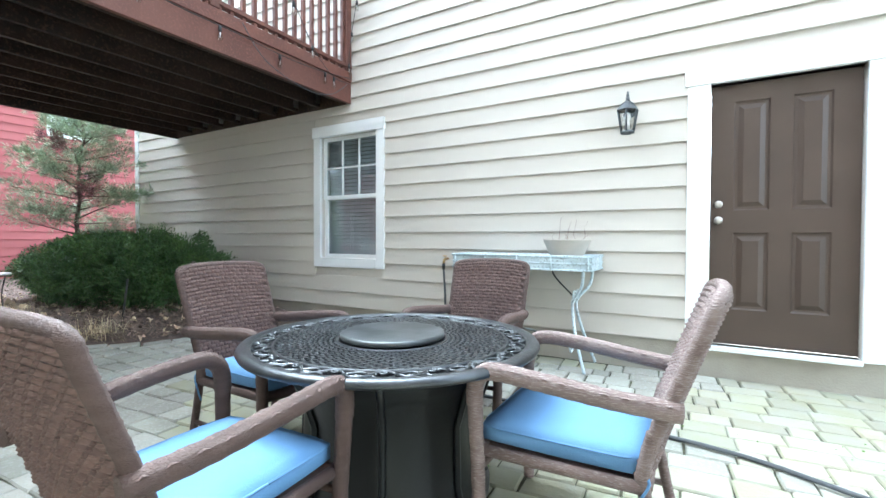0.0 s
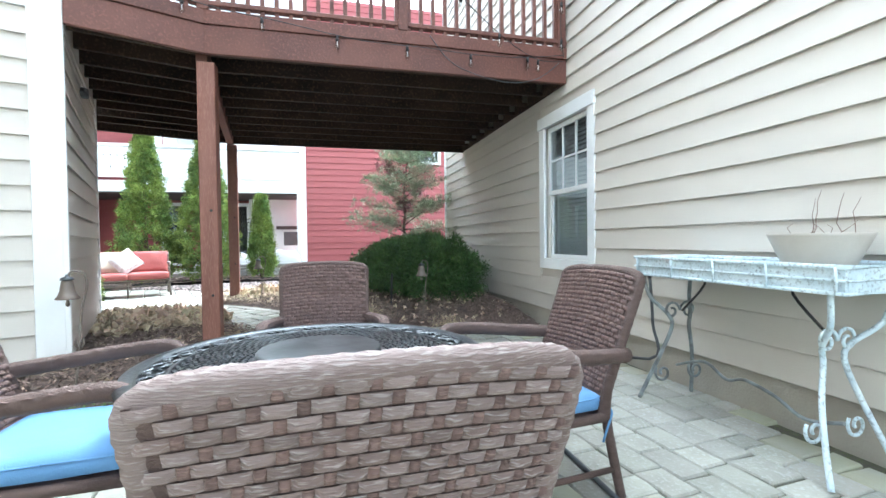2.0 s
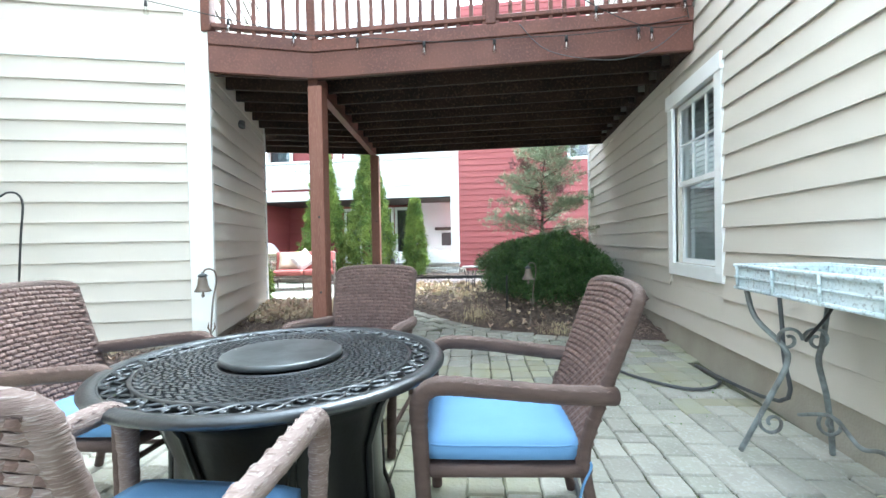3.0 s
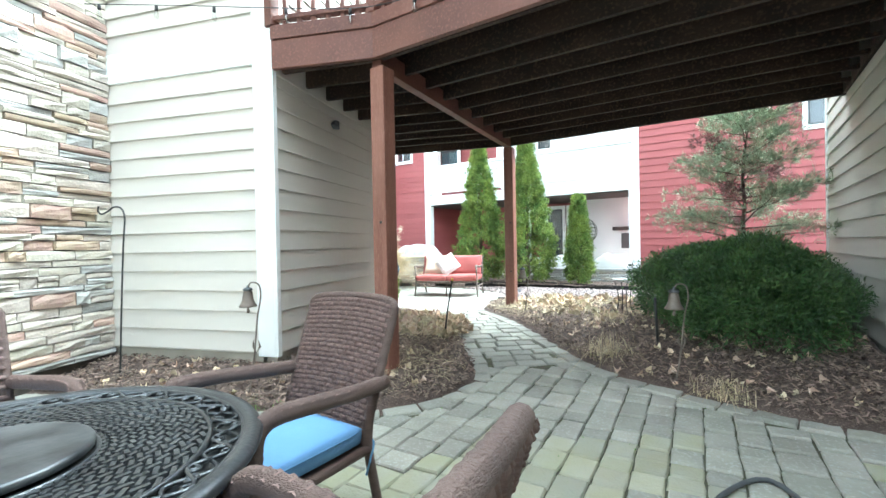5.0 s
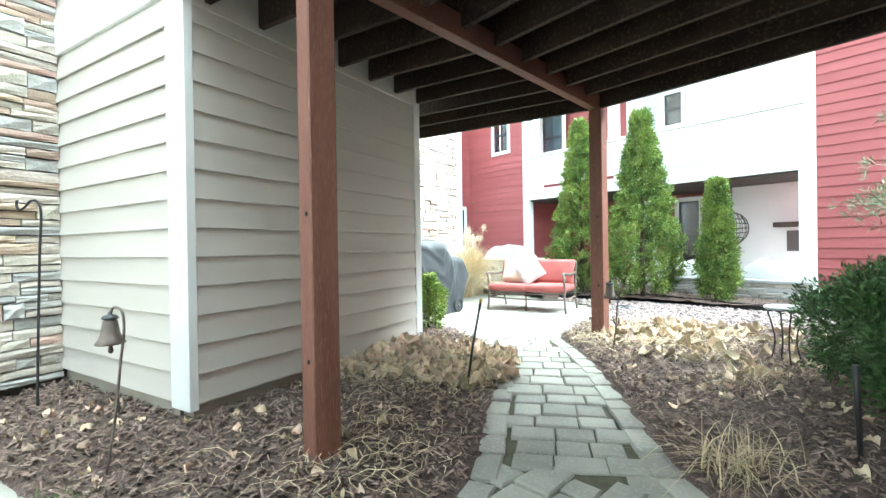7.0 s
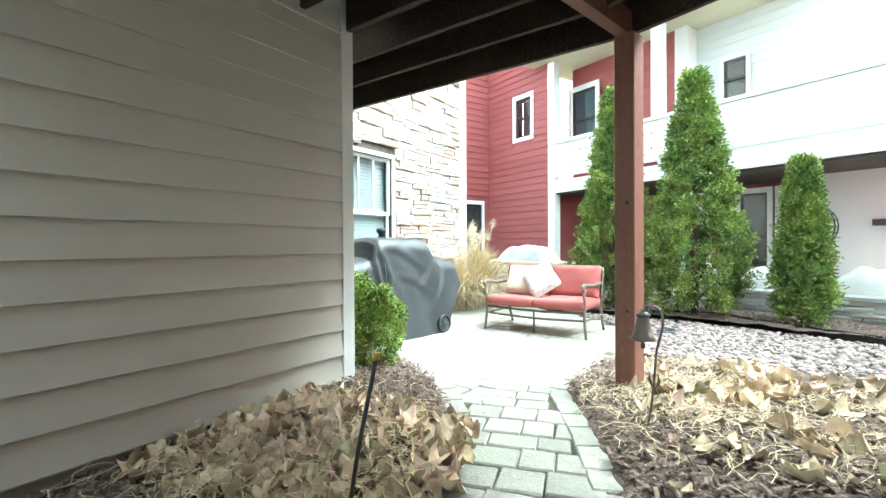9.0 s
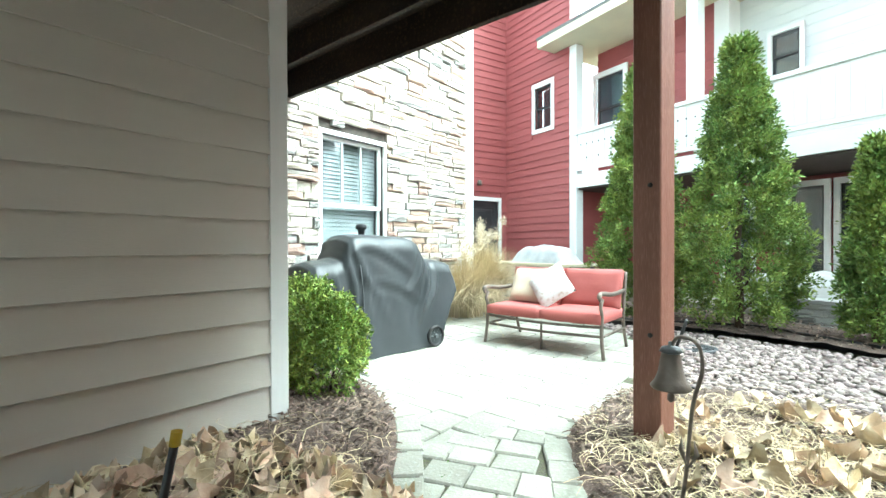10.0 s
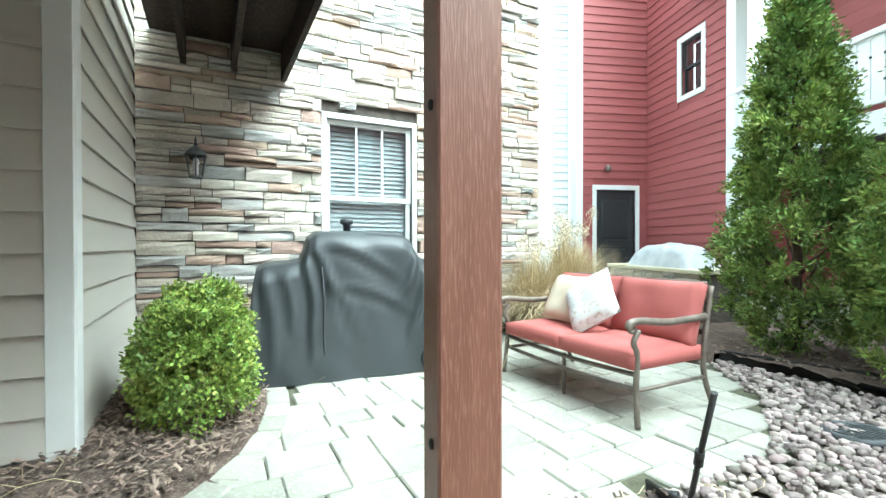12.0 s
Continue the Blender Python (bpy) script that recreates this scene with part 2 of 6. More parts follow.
def add_tube(bm, pts, r, seg=8, caps=True):
    """A swept tube; r is a number or one radius a point."""
    pts = [Vector(p) for p in pts]
    rs = list(r) if isinstance(r, (list, tuple)) else [r] * len(pts)
    rings, side = [], None
    for i, p in enumerate(pts):
        d = (pts[min(i + 1, len(pts) - 1)] - pts[max(i - 1, 0)]).normalized()
        if side is None:
            side = d.cross(Vector((0, 0, 1)))
            if side.length < 0.05:
                side = d.cross(Vector((0, 1, 0)))
        side = (side - d * side.dot(d)).normalized()
        up = d.cross(side)
        rings.append([bm.verts.new(p + (side * math.cos(a) + up * math.sin(a)) * rs[i]) for a in [2 * math.pi * k / seg for k in range(seg)]])
    for a, b in zip(rings, rings[1:]):
        for k in range(seg):
            f = bm.faces.new((a[k], a[(k + 1) % seg], b[(k + 1) % seg], b[k]))
            f.smooth = True
    if caps:
        bm.faces.new(rings[0][::-1])
        bm.faces.new(rings[-1])
    return bm


def tube(pts, r, seg=8):
    return add_tube(bmesh.new(), pts, r, seg)


def add_lathe(bm, prof, seg=24, m=None, hollow=False):
    """A turned shape from (radius, height) pairs, capped, or a ring whose profile closes on itself."""
    rings = [[bm.verts.new((r * math.cos(2 * math.pi * k / seg), r * math.sin(2 * math.pi * k / seg), z)) for k in range(seg)] for r, z in prof]
    for a, b in zip(rings, rings[1:] + (rings[:1] if hollow else [])):
        for k in range(seg):
            f = bm.faces.new((a[k], a[(k + 1) % seg], b[(k + 1) % seg], b[k]))
            f.smooth = True
    if not hollow:
        bm.faces.new(rings[0][::-1])
        bm.faces.new(rings[-1])
    if m is not None:
        bmesh.ops.transform(bm, matrix=m, verts=[v for ring in rings for v in ring])
    return bm


def lathe(prof, seg=24, m=None, hollow=False):
    return add_lathe(bmesh.new(), prof, seg, m, hollow)


def spline(pts, n=8):
    """Points along a smooth curve through pts."""
    pts = [Vector(p) for p in pts]
    out = []
    for i in range(len(pts) - 1):
        p0, p1, p2, p3 = pts[max(i - 1, 0)], pts[i], pts[i + 1], pts[min(i + 2, len(pts) - 1)]
        for k in range(n):
            t = k / n
            out.append(0.5 * (2 * p1 + (p2 - p0) * t + (2 * p0 - 5 * p1 + 4 * p2 - p3) * t * t + (3 * p1 - p0 - 3 * p2 + p3) * t ** 3))
    return out + [pts[-1]]


def mesh_of(name, bm, mat):
    bmesh.ops.recalc_face_normals(bm, faces=bm.faces)
    me = bpy.data.meshes.new(name)
    bm.to_mesh(me)
    bm.free()
    me.materials.append(mat)
    return me


def part(name, bm, mat, parent=None, label="", m=None):
    ob = new(name, mesh_of(name, bm, mat))
    if parent:
        ob.parent = parent
    if m is not None:
        ob.matrix_basis = m
    return tagged(ob, label) if label else ob


def thing(name, m, label, category, group="", kind=""):
    ob = new(name)
    ob.empty_display_size = 0.1
    ob.matrix_basis = m
    return tagged(ob, label, category, group, kind)


def raw(name, verts, faces, mat, parent=None, shade=False):
    me = bpy.data.meshes.new(name)
    me.from_pydata(verts, [], faces)
    me.materials.append(mat)
    if shade:
        me.polygons.foreach_set("use_smooth", [True] * len(me.polygons))
    ob = new(name, me)
    if parent:
        ob.parent = parent
    return ob


def inside(x, y, poly):
    hit, j = False, len(poly) - 1
    for i in range(len(poly)):
        (xi, yi), (xj, yj) = poly[i], poly[j]
        if (yi > y) != (yj > y) and x < (xj - xi) * (y - yi) / (yj - yi) + xi:
            hit = not hit
        j = i
    return hit


def edge_distance(x, y, line):
    best = 1e9
    for (ax, ay), (bx, by) in zip(line, line[1:]):
        dx, dy = bx - ax, by - ay
        t = max(0, min(1, ((x - ax) * dx + (y - ay) * dy) / (dx * dx + dy * dy)))
        best = min(best, math.hypot(x - ax - t * dx, y - ay - t * dy))
    return best


# ---- walls ----
def wall_body(name, m, length, z0, z1, openings, thick, mat, label=""):
    """A wall along local x with its face at local y = 0, looking to -y, with openings cut through: (s0, s1, z0, z1)."""
    bm = bmesh.new()
    cuts = sorted({0.0, length, *[s for o in openings for s in o[:2]]})
    for a, b in zip(cuts, cuts[1:]):
        zs = z0
        for o in sorted([o for o in openings if o[0] < b - 1e-4 and o[1] > a + 1e-4], key=lambda o: o[2]):
            if o[2] > zs:
                add_box(bm, (a, 0, zs), (b, thick, o[2]))
            zs = o[3]
        if z1 > zs:
            add_box(bm, (a, 0, zs), (b, thick, z1))
    ob = part(name, bm, mat, None, "", m)
    return tagged(ob, label, "wall", kind="structure")


def lap_boards(wall, length, z0, z1, lap, mat, holes=(), start=0.0, joint=0.0):
    """Lap siding on a wall: every course is a board of its own, with its lower edge proud."""
    cache, z = {}, z0
    k = 0
    while z < z1 - 0.02:
        spans, h = [(start, length)], min(lap, z1 - z)
        for s0, s1, a, b in holes:
            if a < z + h - 0.01 and b > z + 0.01:
                spans = [q for p0, p1 in spans for q in ((p0, min(p1, s0)), (max(p0, s1), p1)) if q[1] - q[0] > 0.02]
        if joint:
            out = []
            for p0, p1 in spans:
                c = p0 + (joint * (0.35 + 0.61 * ((k * 0.618) % 1)))
                while c < p1 - 0.4:
                    out.append((p0, c - 0.0015))
                    p0, c = c + 0.0015, c + joint
                out.append((p0, p1))
            spans = out
        for p0, p1 in spans:
            key = (round(p1 - p0, 3), round(h, 3))
            if key not in cache:
                w, t = p1 - p0, 0.027
                prof = [(-t, 0.002), (-0.005, h + 0.012), (0.004, h + 0.012), (0.004, 0.034), (-t + 0.009, 0.034), (-t + 0.009, 0.0), (-t + 0.002, 0.0)]
                n = len(prof)
                v = [(x, y, q) for x in (0, w) for y, q in prof]
                me = bpy.data.meshes.new("siding_board")
                me.from_pydata(v, [], [(i, n + i, n + (i + 1) % n, (i + 1) % n) for i in range(n)] + [(0, 1, 2, 3, 4), (0, 4, 5, 6), (n + 4, n + 3, n + 2, n + 1, n), (n + 6, n + 5, n + 4, n)])
                me.materials.append(mat)
                cache[key] = me
            b = new("siding_board", cache[key])
            b.parent = wall
            b.matrix_basis = Matrix.Translation((p0, 0, z))
        z += lap
        k += 1


def sash_window(name, m, w, h, casing, label, blinds=True, grid=(3, 2), dark=False, head=0.0, depth=0.30):
    """A double-hung window: casing, sashes, panes, muntins and blinds, its outer lower left corner of the opening at the origin."""
    win = thing(name, m, label, "window", kind="structure")
    sash = SASH_DARK if dark else TRIM
    if casing:
        bm = bmesh.new()
        add_box(bm, (-casing, -0.032, -casing), (0, 0.02, h), bevel=0.003)
        add_box(bm, (w, -0.032, -casing), (w + casing, 0.02, h), bevel=0.003)
        add_box(bm, (0, -0.032, -casing), (w, 0.02, 0), bevel=0.003)
        add_box(bm, (-casing - head, -0.034 - head, h), (w + casing + head, 0.02, h + casing * 1.15), bevel=0.003)
        part("window_frame", bm, TRIM, win)
    mid, d = h * 0.5, 0.045
    for nm, z0, z1, y in (("upper_sash", mid - 0.02, h, 0.03), ("lower_sash", 0, mid + 0.02, 0.055)):
        bm = bmesh.new()
        add_box(bm, (0, y, z0), (d, y + 0.03, z1))
        add_box(bm, (w - d, y, z0), (w, y + 0.03, z1))
        add_box(bm, (d, y, z0), (w - d, y + 0.03, z0 + d))
        add_box(bm, (d, y, z1 - d), (w - d, y + 0.03, z1))
        s = part(nm, bm, sash, win)
        if nm == "upper_sash" and grid:
            bm = bmesh.new()
            for i in range(1, grid[0]):
                x = d + (w - 2 * d) * i / grid[0]
                add_box(bm, (x - 0.009, y + 0.004, z0 + d), (x + 0.009, y + 0.026, z1 - d))
            for i in range(1, grid[1]):
                z = z0 + d + (z1 - z0 - 2 * d) * i / grid[1]
                add_box(bm, (d, y + 0.006, z - 0.009), (w - d, y + 0.024, z + 0.009))
            part("muntins", bm, sash, s)
        g = part("pane", box((d, y + 0.012, z0 + d), (w - d, y + 0.017, z1 - d)), GLASS, s)
        g.visible_shadow = False
    if blinds:
        me = None
        n = int(h / 0.045)
        for i in range(n):
            if me is None:
                me = mesh_of("blind_slat", box((0.02, -0.024, -0.001), (w - 0.02, 0.024, 0.001), 0, pose(0, 0, 0, 64)), BLIND)
            b = new("blind_slat", me)
            b.parent = win
            b.matrix_basis = Matrix.Translation((0, 0.125, 0.02 + i * h / n))
    # a flat board, coloured dim, stands for the unlit room behind the panes
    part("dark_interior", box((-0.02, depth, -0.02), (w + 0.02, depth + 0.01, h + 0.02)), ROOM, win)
    return win


# ---- the house with the brown door ----
H = pose(-8.5, 4.02, 0)          # local x runs along the wall
HX = 8.5
win_o = (-4.08 + HX, -3.21 + HX, 0.83, 2.30)
door_o = (0.05 + HX, 0.95 + HX, 0.24, 2.25)
house = wall_body("wall_north", H, 14.5, 0.24, 6.8, [win_o, door_o], 0.28, SIDING, "beige lap-sided house wall")
part("foundation", box((0.02, 0.012, -0.3), (14.5, 0.28, 0.24)), FOUNDATION, house)
part("corner_board", box((-0.02, -0.03, 0.22), (0.09, 0.28, 6.8), 0.003), TRIM, house)
sash_window("window_1", H @ Matrix.Translation((win_o[0], 0, win_o[2])), win_o[1] - win_o[0], win_o[3] - win_o[2], 0.115, "white double-hung window with blinds and a grid", head=0.012)

door = thing("door_1", H @ Matrix.Translation((door_o[0], 0, door_o[2])), "closed dark brown four-panel entry door in white casing", "door", kind="structure")
dw, dh = door_o[1] - door_o[0], door_o[3] - door_o[2]


def panel_leaf(w, h, panels):
    """A door leaf with sunk mouldings and raised fields."""
    bm = bmesh.new()
    xs = sorted({0.0, w, *[p for q in panels for p in q[:2]]})
    zs = sorted({0.0, h, *[p for q in panels for p in q[2:]]})
    for a, b in zip(xs, xs[1:]):
        for c, d in zip(zs, zs[1:]):
            if not any(a >= q[0] - 1e-5 and b <= q[1] + 1e-5 and c >= q[2] - 1e-5 and d <= q[3] + 1e-5 for q in panels):
                add_box(bm, (a, 0.05, c), (b, 0.09, d))
    for x0, x1, z0, z1 in panels:
        rings = []
        for inset, y in ((0, 0.05), (0.012, 0.062), (0.028, 0.064), (0.062, 0.050), (0.064, 0.050)):
            rings.append([bm.verts.new(p) for p in ((x0 + inset, y, z0 + inset), (x1 - inset, y, z0 + inset), (x1 - inset, y, z1 - inset), (x0 + inset, y, z1 - inset))])
        for a, b in zip(rings, rings[1:]):
            for k in range(4):
                bm.faces.new((a[k], a[(k + 1) % 4], b[(k + 1) % 4], b[k]))
        bm.faces.new(rings[-1])
    return bm


pw = 0.225
leaf = part("door_leaf", panel_leaf(dw - 0.012, dh - 0.02, [(0.15, 0.15 + pw, 0.27, 0.86), (0.51, 0.51 + pw, 0.27, 0.86), (0.15, 0.15 + pw, 1.03, 1.86), (0.51, 0.51 + pw, 1.03, 1.86)]), DOOR_BROWN, door, "dark brown painted panel door", Matrix.Translation((0.006, 0, 0.012)))
for z, nm in ((0.955, "door_knob"), (1.08, "deadbolt")):
    prof = [(0.030, 0), (0.030, 0.010), (0.013, 0.014), (0.013, 0.035), (0.027, 0.042), (0.030, 0.055), (0.024, 0.066), (0.006, 0.069)] if nm == "door_knob" else [(0.029, 0), (0.029, 0.016), (0.024, 0.020), (0.010, 0.022)]
    part(nm, lathe(prof, 20, pose(0.055, 0.05, z, 90)), NICKEL, leaf, "satin nickel")
bm = bmesh.new()
add_box(bm, (-0.155, -0.034, -0.01), (0, 0.09, dh), bevel=0.003)
add_box(bm, (dw, -0.034, -0.01), (dw + 0.155, 0.09, dh), bevel=0.003)
add_box(bm, (-0.175, -0.042, dh), (dw + 0.175, 0.09, dh + 0.20), bevel=0.004)
part("door_casing", bm, TRIM, door, "white flat casing")
part("threshold", box((-0.0, -0.05, -0.035), (dw, 0.09, 0.0), 0.004), TRIM, door, "white sill")

# ---- the wing: lap-sided box on a ledge-stone wall ----
S = Matrix.Translation(wing(0, 0)) @ pose(0, 0, 0, 0, 0, WING + 180)      # side face, local x runs away from the camera's start
F = Matrix.Translation(wing(0, -1.82)) @ pose(0, 0, 0, 0, 0, WING + 90)   # front face
B = Matrix.Translation(wing(-2.43, 0)) @ pose(0, 0, 0, 0, 0, WING - 90)   # back face
side = wall_body("wall_side", S, 2.43, 0.22, 6.0, [], 0.12, SIDING_GREY, "pale lap-sided wall of the bump-out under the deck")
front = wall_body("wall_front", F, 1.82 - 0.13, 0.22, 6.0, [], 0.12, SIDING_GREY, "pale lap-sided front of the bump-out")
back = wall_body("wall_back", B @ Matrix.Translation((0.13, 0, 0)), 1.69, 0.22, 6.0, [], 0.12, SIDING_GREY, "pale lap-sided rear of the bump-out")
for w, ln, s0 in ((side, 2.43, 0.03), (front, 1.69, 0.03), (back, 1.69, 0.03)):
    part("foundation", box((0.02, 0.014, -0.2), (ln - 0.02, 0.12, 0.22)), FOUNDATION, w)
part("corner_board", box((-0.026, -0.028, 0.20), (0.03, 0.10, 6.0), 0.003), TRIM, side)
part("corner_board", box((1.82 - 0.17, -0.028, 0.20), (1.82 - 0.002, 0.02, 6.0), 0.003), TRIM, front)
part("corner_board", box((2.35, -0.026, 0.20), (2.455, 0.02, 6.0), 0.003), TRIM, side)
part("corner_board", box((-0.13, -0.027, 0.20), (-0.02, 0.02, 6.0), 0.003), TRIM, back)
part("belly_band", box((0.0, -0.032, 2.72), (1.65, 0.02, 3.0), 0.003), TRIM, front)
part("belly_band", box((0.0, -0.020, 2.64), (2.35, 0.02, 3.0), 0.003), SIDING_GREY, side)

W = Matrix.Translation(wing(6.5, -1.82)) @ pose(0, 0, 0, 0, 0, WING + 180)  # stone wall, local x runs to -u
swin = (6.5 + 3.97, 6.5 + 4.87, 0.85, 2.38)
stone_wall = wall_body("wall_stone", W, 13.05, 0.0, 7.0, [swin], 0.25, MORTAR, "dry-stacked ledge-stone house wall")
sash_window("window_2", W @ Matrix.Translation((swin[0], 0.0, swin[2])), swin[1] - swin[0], swin[3] - swin[2], 0.045, "white double-hung window with blinds in the stone wall", grid=(3, 1))
part("end_wall", box((13.05, 0.0, 0.0), (13.30, 3.6, 7.0)), SIDING_WHITE, stone_wall)

# ---- deck ----
DZ = 2.65
deck = thing("deck", pose(0, 0, 0), "raised reddish-brown stained wooden deck with railing", "deck", kind="structure")
A0, A1 = Vector((-3.61, 4.0, 0)), Vector((-3.61, 0.60, 0))
A2 = wing(0.02, 0.03)
FAR = -7.2
BEAM_A, BEAM_B = Vector((-3.68, 0.56, 0)), Vector((-7.12, 0.12, 0))


def plank(a, b, z0, z1, thick, side=0.0, bevel=0.004):
    """A board on edge from a to b."""
    d = b - a
    ang = math.degrees(math.atan2(d.y, d.x))
    return box((0, side - thick / 2, z0), (d.length, side + thick / 2, z1), bevel, Matrix.Translation((a.x, a.y, 0)) @ pose(0, 0, 0, 0, 0, ang))


for a, b in ((A0, A1), (A1, A2)):
    part("rim_board", plank(a, b, DZ, DZ + 0.24, 0.045), DECK, deck)
    part("skirt_cap", plank(a, b, DZ + 0.243, DZ + 0.36, 0.075), DECK, deck)
    n = (b - a).cross(Vector((0, 0, 1))).normalized()
    part("bottom_rail", plank(a, b, DZ + 0.40, DZ + 0.44, 0.075, 0.0), DECK, deck)
    part("top_rail", plank(a, b, DZ + 1.30, DZ + 1.34, 0.14), DECK, deck)
    L = (b - a).length
    k = int(L / 0.115)
    me = mesh_of("baluster", box((-0.018, -0.018, DZ + 0.36), (0.018, 0.018, DZ + 1.30)), DECK)
    ang = math.atan2((b - a).y, (b - a).x)
    for i in range(1, k):
        o = new("baluster", me)
        o.parent = deck
        p = a + (b - a) * i / k
        o.matrix_basis = Matrix.Translation((p.x, p.y, 0)) @ Matrix.Rotation(ang, 4, "Z")
for p in (A0 + Vector((0, -0.06, 0)), (A0 + A1) * 0.5, A1, A2):
    part("rail_post", box((p.x - 0.045, p.y - 0.045, DZ + 0.36), (p.x + 0.045, p.y + 0.045, DZ + 1.36), 0.004), DECK, deck)
# joists: one field runs square to the house, the other square to the wing; they meet over the beam
C0, C1 = Vector((FAR, 4.0, 0)), Vector((FAR, 0.12, 0))


def beam_y(x):
    return BEAM_A.y + (x - BEAM_A.x) * (BEAM_B.y - BEAM_A.y) / (BEAM_B.x - BEAM_A.x)


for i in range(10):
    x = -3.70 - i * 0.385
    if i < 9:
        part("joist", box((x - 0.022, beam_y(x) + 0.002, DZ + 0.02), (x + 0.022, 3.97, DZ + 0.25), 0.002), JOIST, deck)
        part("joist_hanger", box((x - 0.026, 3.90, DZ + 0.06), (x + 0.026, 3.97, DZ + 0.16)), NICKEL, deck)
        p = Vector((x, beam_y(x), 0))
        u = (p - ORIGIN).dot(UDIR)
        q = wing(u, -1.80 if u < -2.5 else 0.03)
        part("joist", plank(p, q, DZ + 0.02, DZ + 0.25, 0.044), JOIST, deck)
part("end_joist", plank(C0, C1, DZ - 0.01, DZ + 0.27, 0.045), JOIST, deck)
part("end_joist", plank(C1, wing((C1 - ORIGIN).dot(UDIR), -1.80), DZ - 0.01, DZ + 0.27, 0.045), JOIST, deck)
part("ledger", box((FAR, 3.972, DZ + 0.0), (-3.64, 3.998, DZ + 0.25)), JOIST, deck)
part("beam", plank(BEAM_A, BEAM_B, DZ - 0.05, DZ + 0.12, 0.09, 0.0), DECK, deck)
# deck boards take the joists' colour, darkened for the shade below the deck
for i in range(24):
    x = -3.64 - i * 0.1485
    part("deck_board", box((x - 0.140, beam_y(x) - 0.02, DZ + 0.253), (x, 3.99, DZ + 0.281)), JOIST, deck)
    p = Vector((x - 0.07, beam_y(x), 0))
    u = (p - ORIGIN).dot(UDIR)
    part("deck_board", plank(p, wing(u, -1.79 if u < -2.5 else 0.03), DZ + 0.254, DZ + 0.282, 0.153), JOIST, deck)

POSTA, POSTB = (-3.70, 0.60), (-7.11, 0.145)
for nm, (x, y) in (("deck_post", POSTA), ("deck_post", POSTB)):
    po = thing(nm, pose(x, y, grade(x) - 0.03, 0, 0, 0 if x > -5 else 6), "reddish-brown stained square deck post", "post", "deck posts")
    part("post_shaft", box((-0.071, -0.071, 0), (0.071, 0.071, DZ - 0.055 - grade(x) + 0.03), 0.006), POST, po)
    for z in (0.62, 1.35):
        part("bolt_head", lathe([(0.012, 0), (0.012, 0.006), (0.006, 0.009)], 8, pose(0.071, 0.02, z, 0, 90)), BLACK, po)

# ---- ground ----
LEFT = [(-1.55, -2.6), (-1.95, -1.9), (-2.15, -1.48), (-2.56, -0.2), (-2.8, 0.31), (-3.09, 0.8), (-3.4, 1.08), (-3.75, 1.2), (-4.05, 1.2), (-4.35, 1.02), (-4.75, 0.7), (-5.2, 0.36), (-5.7, -0.06), (-6.0, -0.55), (-6.2, -1.0), (-6.25, -1.5), (-6.15, -2.1), (-5.85, -2.6), (-5.4, -3.3)]
RIGHT = [(-8.0, -0.5), (-7.4, -0.38), (-6.98, -0.25), (-6.8, -0.08), (-6.5, 0.28), (-6.07, 0.77), (-5.6, 1.22), (-5.2, 1.6), (-4.92, 1.88), (-4.65, 2.3), (-4.5, 2.74), (-4.4, 3.06), (-4.34, 3.5), (-4.32, 4.0)]
BACK = [(-8.0, -0.5), (-8.45, -0.62), (-8.95, -0.88), (-9.45, -1.5), (-9.75, -2.3), (-9.8, -3.2), (-9.3, -4.6)]
PAVED = LEFT + [(-9.0, -4.9)] + BACK[::-1] + RIGHT[1:] + [(6.0, 4.0), (6.0, -2.6)]
GRAVEL_BED = [(-8.02, -0.52), (-8.22, 0.2), (-8.5, 1.0), (-9.1, 2.2), (-10.5, 2.2), (-10.45, 0.6), (-10.4, -0.4), (-10.2, -1.4), (-9.9, -2.3), (-9.75, -2.3), (-9.45, -1.5), (-8.95, -0.88), (-8.45, -0.62)]

gv, gf = [], []
xs = [-400, -60, -20] + [-14 + 0.5 * i for i in range(40)] + [12, 60, 400]
ys = [-400, -60, -20, -8, 8, 20, 60, 400]
for x in xs:
    for y in ys:
        gv.append((x, y, grade(x) - 0.022))
for i in range(len(xs) - 1):
    for j in range(len(ys) - 1):
        a = i * len(ys) + j
        gf.append((a, a + len(ys), a + len(ys) + 1, a + 1))
tagged(raw("ground", gv, gf, SAND), "sand and soil under the paving and beds", "ground", kind="structure")

# planting beds: a lumpy sheet of mulch that laps over the edges of the paving
bv, bf, ids = [], [], {}
step = 0.06


def bed_vertex(i, j):
    if (i, j) not in ids:
        x, y = -14.0 + i * step, -5.0 + j * step
        jx, jy = noise.noise((x * 9, y * 9, 3)) * 0.03, noise.noise((x * 9, y * 9, 8)) * 0.03
        h = 0.028 + 0.022 * noise.noise((x * 3, y * 3, 0)) + 0.014 * noise.noise((x * 14, y * 14, 4))
        d = min(edge_distance(x, y, LEFT), edge_distance(x, y, RIGHT))
        h *= min(1, 0.2 + d / 0.15)
        if inside(x, y, PAVED):
            h = 0.010 - 0.35 * d
        ids[i, j] = len(bv)
        bv.append((x + jx, y + jy, grade(x) + h + bed_lift(x, y)))
    return ids[i, j]


